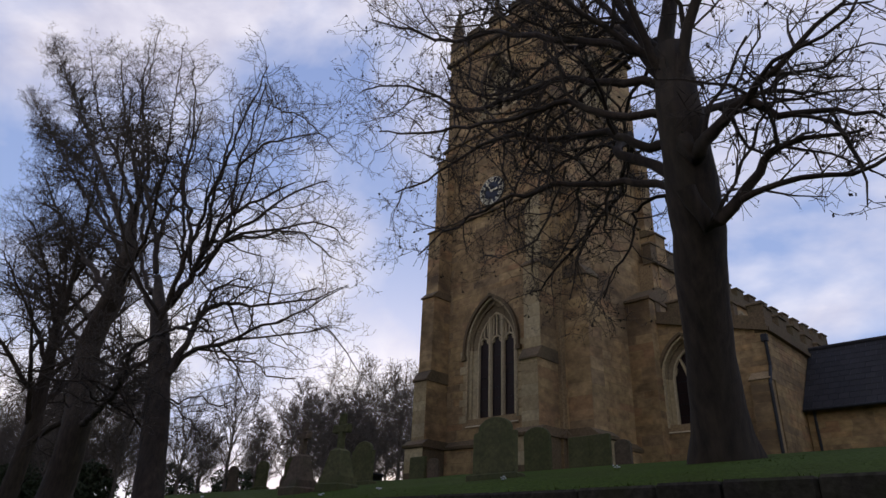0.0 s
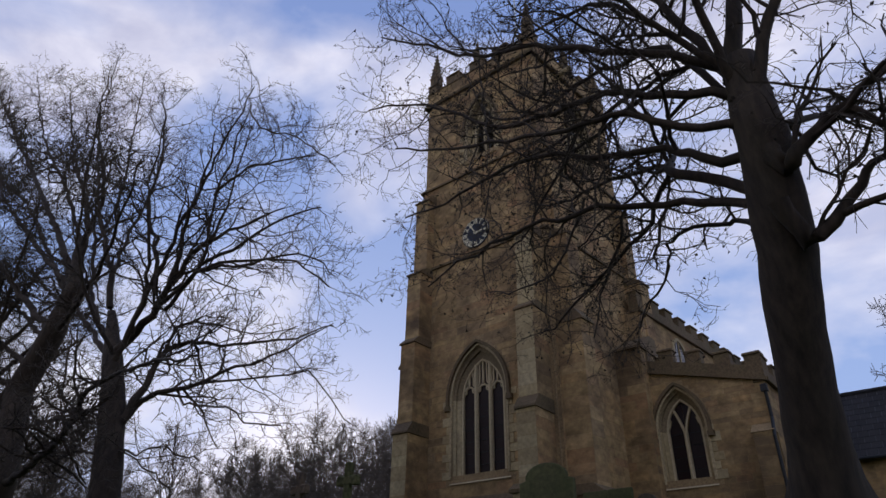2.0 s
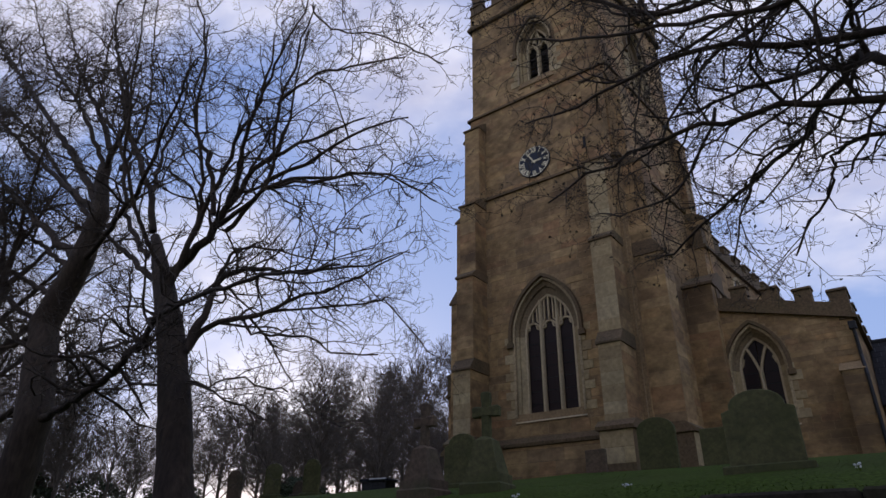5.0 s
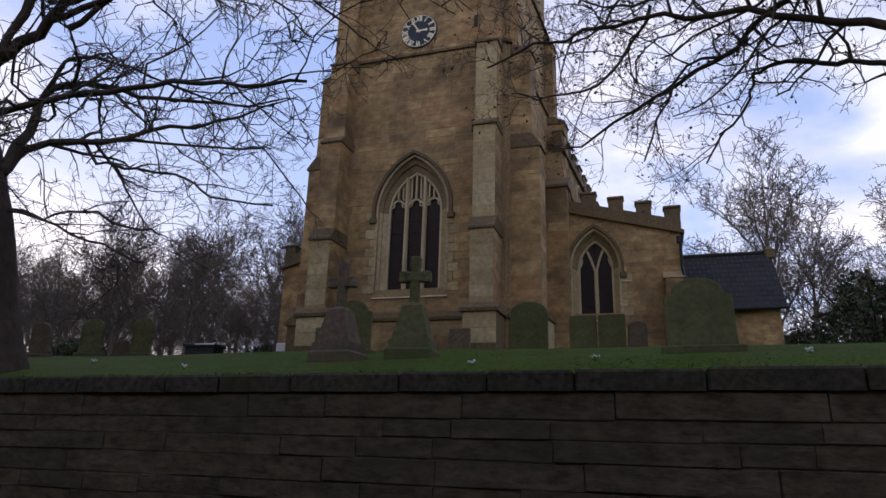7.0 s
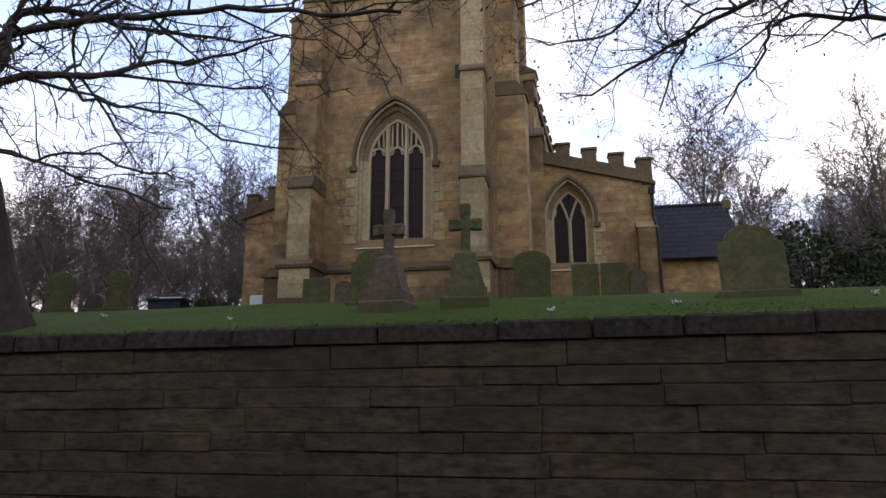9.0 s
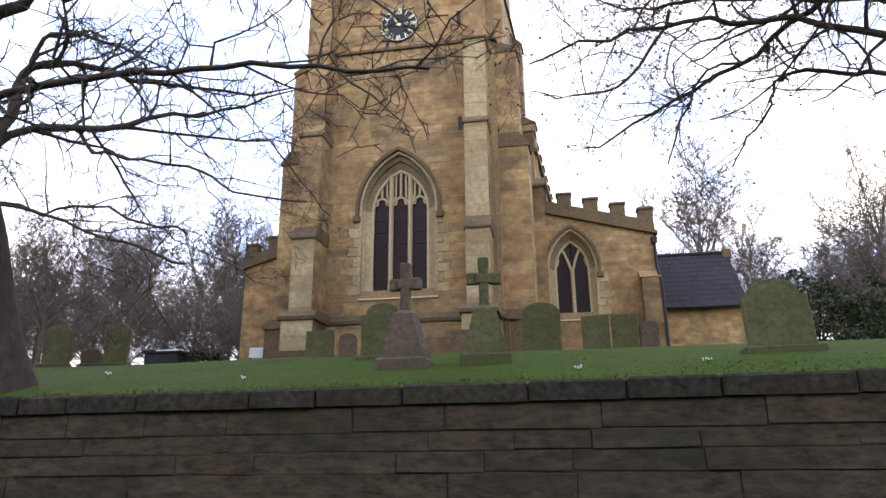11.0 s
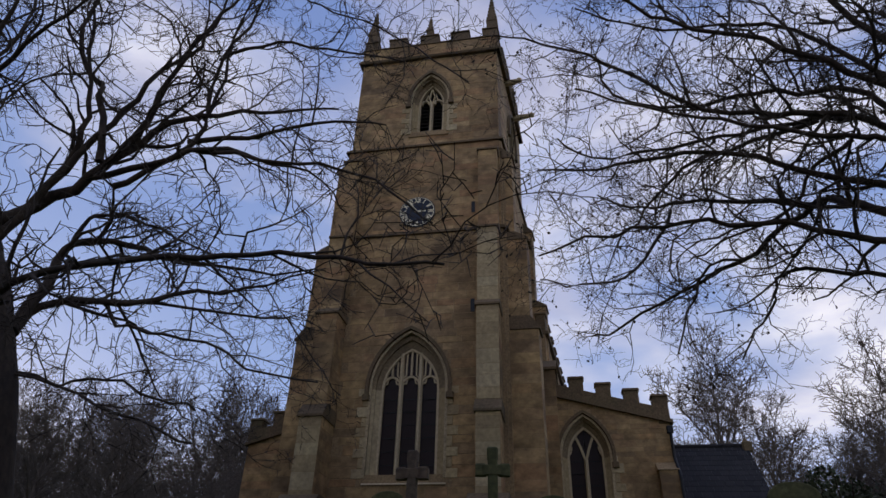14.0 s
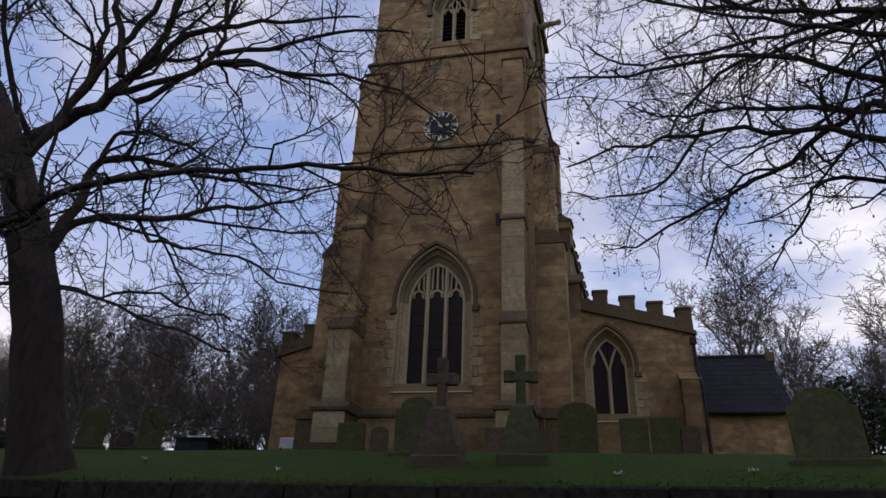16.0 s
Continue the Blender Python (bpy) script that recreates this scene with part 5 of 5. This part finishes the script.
def wild_tree(seed, base, height, spread, r, fine, density=1.0, twig=0.006, lean=(0, 0), limbs=13, low=0.3, straight=4):
    """A bare tree with limbs that rise all round its trunk."""
    g = Grower(seed, fine, 0.0, 1.0 * spread / 5.0, twig, density, straight)
    rng = g.rng
    b = Vector(base)
    top = b + Vector((lean[0], lean[1], height * 0.62))
    way = [b + Vector((0, 0, -0.5)), b.lerp(top, 0.35) + Vector((rng.gauss(0, 0.1), rng.gauss(0, 0.1), 0)), b.lerp(top, 0.7), top]
    trunk = g.trunk(way, [r, r * 0.82, r * 0.6, r * 0.28])
    a = rng.random() * 6
    for k in range(limbs):
        f = low + (1 - low) * (k + 0.5) / limbs
        s = b.lerp(top, f)
        a += 2.4 + rng.gauss(0, 0.3)
        out = spread * (1.05 - 0.6 * f) * rng.uniform(0.75, 1.15)
        up = height * (0.16 + 0.24 * f) * rng.uniform(0.8, 1.2)
        d = Vector((math.cos(a), math.sin(a), 0))
        g.guided([s, s + d * out * 0.4 + Vector((0, 0, up * 0.5)), s + d * out * 0.78 + Vector((0, 0, up * 0.88)), s + d * out + Vector((0, 0, up * 1.0))], r * (0.46 - 0.2 * f), 0.014)
    return g, trunk


g = Grower(5, 4, 0.0, 1.15, 0.009, 0.78)
t3 = g.trunk([(-13.73, -10.10, 1.8), (-13.43, -10.10, 5.42), (-14.12, -10.10, 7.10), (-14.87, -10.10, 9.07), (-13.41, -10.10, 11.10), (-12.87, -10.10, 12.90), (-13.84, -10.10, 15.47)], [0.62, 0.56, 0.53, 0.50, 0.43, 0.32, 0.2])
g.guided([(-12.79, -10.10, 5.46), (-8.00, -10.86, 5.72), (-4.67, -11.62, 5.92), (-2.65, -12.20, 6.20), (0.77, -12.60, 5.95), (3.54, -13.00, 5.34)], 0.149, 0.018)
g.guided([(-14.63, -10.10, 8.79), (-18.05, -10.57, 10.60), (-21.42, -11.03, 12.35), (-30.74, -11.50, 15.89)], 0.138, 0.018)
g.guided([(-13.41, -10.10, 11.10), (-16.77, -10.73, 13.55), (-22.45, -11.37, 17.68), (-30.18, -12.00, 23.97)], 0.172, 0.018)
g.guided([(-12.87, -10.10, 12.90), (-16.19, -10.32, 16.54), (-23.58, -10.55, 23.13), (-36.69, -10.78, 34.58), (-61.09, -11.00, 55.73)], 0.161, 0.018)
g.guided([(-13.23, -10.10, 14.11), (-14.47, -10.07, 17.26), (-21.20, -10.03, 24.79), (-28.01, -10.00, 34.00)], 0.149, 0.018)
g.guided([(-12.94, -10.10, 11.23), (-8.62, -10.87, 11.99), (-5.95, -11.63, 13.21), (-3.52, -12.40, 13.73)], 0.138, 0.018)
g.guided([(-14.25, -10.10, 9.92), (-22.45, -10.05, 13.55), (-43.94, -10.00, 23.93)], 0.127, 0.018)
g.guided([(-14.84, -10.10, 8.83), (-16.14, -10.85, 8.15), (-19.60, -11.60, 8.28)], 0.092, 0.018)
g.guided([(-13.76, -10.10, 10.81), (-23.60, -9.95, 16.23), (-41.28, -9.80, 24.65)], 0.115, 0.018)
g.guided([(-13.59, -10.10, 15.09), (-11.73, -10.60, 17.05), (-14.12, -11.10, 21.86), (-13.62, -11.60, 24.93)], 0.115, 0.018)
g.guided([(-12.66, -10.10, 12.84), (-18.82, -10.53, 17.09), (-36.68, -10.97, 29.97), (-56.01, -11.40, 44.08)], 0.127, 0.018)
g.guided([(-12.91, -10.10, 12.38), (-18.13, -10.13, 16.70), (-28.76, -10.17, 24.81), (-53.85, -10.20, 40.04)], 0.115, 0.018)
g.guided([(-14.03, -10.10, 7.53), (-11.05, -9.93, 7.33), (-8.18, -9.77, 7.30), (-5.73, -9.60, 6.57)], 0.081, 0.018)
g.guided([(-13.59, -10.10, 15.09), (-16.00, -10.80, 18.82), (-21.69, -11.50, 24.93), (-25.93, -12.20, 31.53)], 0.115, 0.018)
g.guided([(-14.25, -10.10, 7.79), (-15.65, -11.25, 8.91), (-17.03, -12.40, 9.83)], 0.092, 0.018)
plant("bare_tree", "bare tree with a mossy green-grey trunk", g, t3)
g, t4 = wild_tree(8, (-19.5, -10.5, 2.3), 17.5, 6.5, 0.42, 4, 0.85, limbs=15, low=0.22)
plant("bare_tree", "dense bare tree at the end of the row", g, t4)

# the trees beyond the church
KINDS = []
for seed, height, spread, kind in ((41, 10.5, 4.2, 0), (42, 11.5, 3.8, 1), (43, 9.5, 4.4, 2), (44, 12.5, 4.6, 3)):
    g, t = wild_tree(seed, (0, 0, 0), height, spread, 0.19, 3, 1.1, 0.016, limbs=16, low=0.18, straight=3)
    root = thing("woodland_tree", "bare grey-brown woodland tree behind the church", "tree", "woodland behind the church")
    for limb in g.limbs:
        t.add(limb.v, limb.f)
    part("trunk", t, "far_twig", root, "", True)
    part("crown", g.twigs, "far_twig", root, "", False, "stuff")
    KINDS.append(root)


def woodland():
    rng = random.Random(9)
    spots = []
    for x in np.arange(-64, -6, 3.6):
        for y in (27, 42):
            px, py = x + rng.uniform(-1.6, 1.6), y + rng.uniform(-3, 3)
            bearing = math.degrees(math.atan2(14 - px, py + 18))
            far = math.hypot(px - 14, py + 18)
            rise = float(np.interp(bearing, (20, 42, 46, 52, 60, 70), (0.29, 0.29, 0.28, 0.25, 0.19, 0.15)))
            tall = 1.5 + far * rise * rng.uniform(0.68, 1.08) - ground_z(px, py)
            spots.append((px, py, min(max(tall / 11.0, 0.45), 1.5)))
    for x in np.arange(-74, -16, 2.6):
        spots.append((x, 4 + rng.uniform(-7, 8), rng.uniform(0.5, 0.72)))
    for x in np.arange(15, 74, 3.2):
        for y in (40, ):
            spots.append((x + rng.uniform(-1.6, 1.6), y + rng.uniform(-4, 4), rng.uniform(0.75, 1.1)))
    for x, y, k in ((15.5, 27, 1.3), (20.0, 12.5, 0.95), (27, 14, 1.1), (31, 19, 0.9), (37, 6, 1.15), (23, 33, 0.8), (25, 24, 0.85), (-9.5, 24, 0.6), (-12, 26, 0.7), (-15, 23, 0.6), (-18, 25, 0.65), (-22.2, 30, 1.31), (-27.1, 34, 1.36), (-19.1, 27, 1.08)):
        spots.append((x, y, k))
    for x in np.arange(-36, -6.5, 2.6):
        spots.append((x + rng.uniform(-0.8, 0.8), 20 + rng.uniform(-2, 2), rng.uniform(0.42, 0.6)))
    for x in np.arange(17, 48, 3.0):
        spots.append((x + rng.uniform(-1, 1), 21 + rng.uniform(-3, 3), rng.uniform(0.6, 0.85)))
    for x in np.arange(-62, -20, 3.0):
        spots.append((x, -5 + rng.uniform(-3, 3), rng.uniform(0.55, 0.8)))
    used = set()
    for x, y, k in spots:
        i = rng.randrange(4)
        m = pose(x, y, ground_z(x, y) - 0.15, 0, 0, rng.uniform(0, 360)) @ Matrix.Scale(k, 4)
        if i not in used:
            KINDS[i].matrix_basis = m
            used.add(i)
        else:
            c = copy_thing(KINDS[i], pose(x, y, ground_z(x, y) - 0.15, 0, 0, rng.uniform(0, 360)))
            c.scale = (k, k, k * rng.uniform(0.9, 1.1))


woodland()


def bush(name, label, x, y, w, h, count, seed):
    """Evergreen undergrowth: many small leaves over a rounded, uneven mass."""
    rng = random.Random(seed)
    root = thing(name, label, "bush", "evergreen undergrowth", at=pose(x, y, ground_z(x, y)))
    s, stems = Shape(), Shape()
    for _ in range(count):
        a, f = rng.uniform(0, 6.283), rng.random()
        r = math.sqrt(rng.random())
        lump = 0.75 + 0.4 * noise.noise((math.cos(a) * 2 + seed, math.sin(a) * 2, f * 3))
        z = h * f * lump
        q = math.sqrt(max(0, 1 - f * f)) * w * lump * (0.55 + 0.45 * r)
        c = Vector((q * math.cos(a), q * math.sin(a), z))
        u = Vector((rng.gauss(0, 1), rng.gauss(0, 1), rng.gauss(0, 1))).normalized()
        v = u.cross(Vector((rng.gauss(0, 1), rng.gauss(0, 1), rng.gauss(0, 1)))).normalized()
        k = rng.uniform(0.06, 0.15)
        s.add([c - u * k, c + v * k * 0.6, c + u * k, c - v * k * 0.6], [(0, 1, 2, 3)])
    for _ in range(14):
        a = rng.uniform(0, 6.283)
        stems.tube([Vector((0, 0, -0.2)), Vector((w * 0.3 * math.cos(a), w * 0.3 * math.sin(a), h * 0.4)), Vector((w * 0.6 * math.cos(a), w * 0.6 * math.sin(a), h * 0.75))], [0.06, 0.04, 0.012], 5)
    part("stems", stems, "bark", root, "", False, "stuff")
    part("foliage", s, "ivy", root, "", False, "stuff")


rng = random.Random(17)
for i, (x, y, w, h) in enumerate(((-19, 22, 2.6, 2.2), (-13, 22, 2.4, 2.6), (-30, 16, 3.0, 2.2), (-41, 12, 3.2, 2.6), (17.5, 15, 3.6, 4.6), (22, 15.5, 4.2, 5.4), (27, 15, 4.2, 5.2), (16, 24, 2.8, 2.8), (33, 14, 4.2, 4.6), (41, 12, 4, 4), (-46, 8, 4, 3.5), (-16, 25, 2.6, 2.0), (19.5, 10, 2.6, 3.0), (-25, -6, 2.6, 2.4), (-31, -8, 3.2, 3.0), (-37, -4, 3.4, 3.2), (-45, -7, 4.0, 3.8), (-56, -4, 4.5, 4.5), (25, 10.5, 3.0, 3.2))):
    bush("evergreen_bush", "dark evergreen undergrowth below bare trees", x, y, w, h, 5200, 60 + i)

# ---- graves ----
def slab_stone(w, h, t, style):
    """The outline of a headstone, thickened, with softened edges."""
    if style == "round":
        top = [(w / 2 * math.cos(a), h - w * 0.32 + w * 0.32 * math.sin(a)) for a in np.linspace(0, math.pi, 13)]
    elif style == "shoulder":
        e = w * 0.12
        top = [(w / 2, h - w * 0.3), (w / 2 - e, h - w * 0.26), (w / 2 - e, h - w * 0.22)] + [((w / 2 - e) * math.cos(a), h - w * 0.22 + w * 0.22 * math.sin(a)) for a in np.linspace(0.15, math.pi - 0.15, 9)] + [(-w / 2 + e, h - w * 0.22), (-w / 2 + e, h - w * 0.26), (-w / 2, h - w * 0.3)]
    elif style == "gothic":
        top = [(x, z) for x, z in reversed(arch(0, w / 2, h - w * 0.5, w * 0.5, 7))]
    else:
        top = [(w / 2, h - 0.02), (w / 2 - 0.02, h), (-w / 2 + 0.02, h), (-w / 2, h - 0.02)]
    ring = [(w / 2, -0.3)] + top + [(-w / 2, -0.3)]
    s = Shape()
    k = len(ring)
    b = 0.012
    cz = h / 2
    layers = [(-t / 2, b), (-t / 2 + b, 0), (t / 2 - b, 0), (t / 2, b)]
    for y, i in layers:
        s.v += [(x - math.copysign(min(i, abs(x)), x), y, z - (i if z > cz else 0)) for x, z in ring]
    for j in range(3):
        s.f += [(j * k + i, (j + 1) * k + i, (j + 1) * k + (i + 1) % k, j * k + (i + 1) % k) for i in range(k)]
    s.f += [tuple(range(k)), tuple(range(4 * k - 1, 3 * k - 1, -1))]
    return s


def headstone(x, y, w, h, style, mat, label, turn=0.0, lean=0.0, t=0.11):
    root = thing("headstone", label, "gravestone", "gravestones in the churchyard", at=pose(x, y, ground_z(x, y), lean, lean * 0.4, turn))
    part("slab", slab_stone(w, h, t, style), mat, root)
    s = Shape()
    s.box(-w * 0.6, w * 0.6, -t * 1.3, t * 1.3, -0.25, 0.08, 0.02)
    part("base", s, mat, root)
    return root


def cross_monument(x, y, h, mat, label, turn, span, lean=0.0):
    root = thing("grave_cross", label, "gravestone", "gravestones in the churchyard", at=pose(x, y, ground_z(x, y), lean, 0, turn))
    s = Shape()
    s.box(-0.38, 0.38, -0.32, 0.32, -0.3, 0.12, 0.03)
    part("step", s, mat, root)
    s = Shape()
    s.wedge(-0.33, 0.33, -0.27, 0.27, 0.12, 0.26, -0.25)
    a, b = 0.30, 0.12
    s.add([(-a, -0.22, 0.26), (a, -0.22, 0.26), (a, 0.22, 0.26), (-a, 0.22, 0.26), (-b - 0.04, -0.15, h * 0.52), (b + 0.04, -0.15, h * 0.52), (b + 0.04, 0.15, h * 0.52), (-b - 0.04, 0.15, h * 0.52), (-b + 0.06, -0.1, h * 0.56), (b - 0.06, -0.1, h * 0.56), (b - 0.06, 0.1, h * 0.56), (-b + 0.06, 0.1, h * 0.56)],
          [(0, 1, 5, 4), (1, 2, 6, 5), (2, 3, 7, 6), (3, 0, 4, 7), (4, 5, 9, 8), (5, 6, 10, 9), (6, 7, 11, 10), (7, 4, 8, 11), (8, 9, 10, 11)])
    part("plinth", s, mat, root)
    s = Shape()
    z = h - 0.25
    s.box(-0.075, 0.075, -0.065, 0.065, h * 0.54, h, 0.02)
    s.box(-span / 2, span / 2, -0.07, 0.07, z - 0.075, z + 0.075, 0.02)
    for px, pz in ((-span / 2, z), (span / 2, z), (0, h)):
        s.box(px - 0.085, px + 0.085, -0.07, 0.07, pz - 0.09, pz + 0.09, 0.025)
    part("cross", s, mat, root)
    return root


cross_monument(3.7, -9.4, 1.56, "green_stone", "green-stained stone grave cross on a tapering plinth", 6, 0.36)
cross_monument(2.5, -9.6, 1.53, "brown_stone", "brown stone grave cross on a stepped plinth", -4, 0.34)
for row in ((1.45, -7.0, 0.86, 1.14, "shoulder", "green_stone", "broad green-stained shouldered headstone beside a stone cross", 3, -3),
            (4.45, -3.1, 0.95, 1.3, "round", "green_stone", "dark green round-topped headstone near the tower", -3, 2),
            (5.78, -3.0, 0.66, 0.92, "square", "green_stone", "low square green-stained headstone before the aisle", 2, -2),
            (6.46, -3.05, 0.64, 0.9, "square", "green_stone", "low mossy square headstone before the aisle", -4, 1),
            (7.04, -2.9, 0.46, 0.72, "round", "brown_stone", "small brown round-topped headstone before the aisle", 2, 3),
            (8.0, -9.1, 0.95, 1.1, "shoulder", "green_stone", "large green mossy headstone close behind the churchyard wall", 4, -3),
            (-7.74, -4.7, 0.64, 1.06, "round", "green_stone", "green round-topped headstone among bare trees", 10, -3),
            (-7.3, -3.9, 0.58, 0.5, "gothic", "brown_stone", "low brown pointed headstone on the grass", 0, 2),
            (-6.32, -4.3, 0.62, 1.1, "shoulder", "green_stone", "upright green shouldered headstone on the lawn", 8, 2),
            (-9.0, -5.2, 0.6, 0.95, "round", "brown_stone", "weathered round headstone beside the tree trunk", 6, 3),
            (-1.73, -2.0, 0.8, 0.86, "square", "green_stone", "square green-stained headstone before the tower plinth", 0, -2),
            (-0.9, -2.0, 0.5, 0.75, "round", "brown_stone", "small brown headstone before the tower plinth", 3, 2),
            (2.3, -1.9, 0.6, 0.72, "square", "brown_stone", "low brown headstone below the tower buttress", -2, 1)):
    headstone(*row)


def chest_tomb(x, y):
    root = thing("chest_tomb", "low black stone chest tomb with a highlight painted on its lid", "tomb", at=pose(x, y, ground_z(x, y), 0, 0, 4))
    s = Shape()
    s.box(-0.6, 0.6, -0.34, 0.34, -0.3, 0.36, 0.02)
    part("chest", s, "dark_stone", root)
    s = Shape()
    s.box(-0.68, 0.68, -0.4, 0.4, 0.36, 0.46, 0.03)
    part("lid", s, "dark_stone", root)
    # A white strip paints the highlight along the lid.
    s = Shape()
    s.box(-0.15, 0.66, -0.42, -0.404, 0.42, 0.46)
    part("lid_edge", s, "white", root)


chest_tomb(-8.5, 1.2)
sign = thing("notice_board", "small white painted board by the aisle wall", "sign", at=pose(-5.0, 1.0, ground_z(-5.0, 1.0), 0, 0, 0))
s = Shape()
s.box(-0.32, 0.32, -0.03, 0.03, 0.12, 0.46, 0.02)
part("board", s, "white", sign)
s = Shape()
s.box(-0.28, -0.22, -0.03, 0.03, -0.2, 0.14)
s.box(0.22, 0.28, -0.03, 0.03, -0.2, 0.14)
part("stand", s, "iron", sign)

# ---- grass, and the single stones of the walls ----
def build_grass():
    rng = random.Random(77)
    s = Shape()
    for _ in range(30000):
        x = rng.uniform(-9, 19)
        y = -11.2 + 9.5 * rng.random() ** 1.7
        z = ground_z(x, y) - 0.01
        h = rng.uniform(0.004, 0.012) * (5.0 if y < -10.98 else 1.0)
        a = rng.uniform(0, 6.283)
        w = rng.uniform(0.004, 0.010)
        dx, dy = math.cos(a), math.sin(a)
        l = rng.uniform(0.03, 0.08)
        s.add([(x - dx * w, y - dy * w, z), (x + dx * w, y + dy * w, z), (x + l * dy, y - l * dx, z + h)], [(0, 1, 2)])
    tagged(part("grass", s, "blade", None, "short damp grass of the churchyard bank", False, "stuff"), category="grass")


build_grass()


def snowdrops():
    rng = random.Random(12)
    for x, y in ((2.1, -8.9), (5.0, -10.7), (6.6, -10.6), (9.1, -10.2), (10.4, -9.0), (-2.6, -9.4), (0.4, -10.6)):
        root = thing("snowdrops", "small clump of white flowers in the turf", "flower", "white flowers in the turf", at=pose(x, y, ground_z(x, y)))
        stems, heads = Shape(), Shape()
        for _ in range(9):
            a, d = rng.uniform(0, 6.283), rng.uniform(0.0, 0.05)
            px, py, h = d * math.cos(a), d * math.sin(a), rng.uniform(0.05, 0.09)
            stems.tube([Vector((px, py, -0.02)), Vector((px, py, h * 0.6)), Vector((px * 1.3, py * 1.3, h))], [0.003, 0.002, 0.002], 4)
            heads.lathe(px * 1.3, py * 1.3, [(0.010, h - 0.02), (0.012, h - 0.01), (0.003, h + 0.002)], 6)
        part("stems", stems, "blade", root, "", False, "stuff")
        part("flowers", heads, "white", root, "white nodding flowers", False, "stuff")


snowdrops()
for s in WALL_STONES:
    part("stone", s, "wall", wall_thing)
for s in COPING_STONES:
    part("coping_stone", s, "coping", wall_thing)
for wall, s in TOWER_STONES:
    part("stone", s, "ashlar", wall)
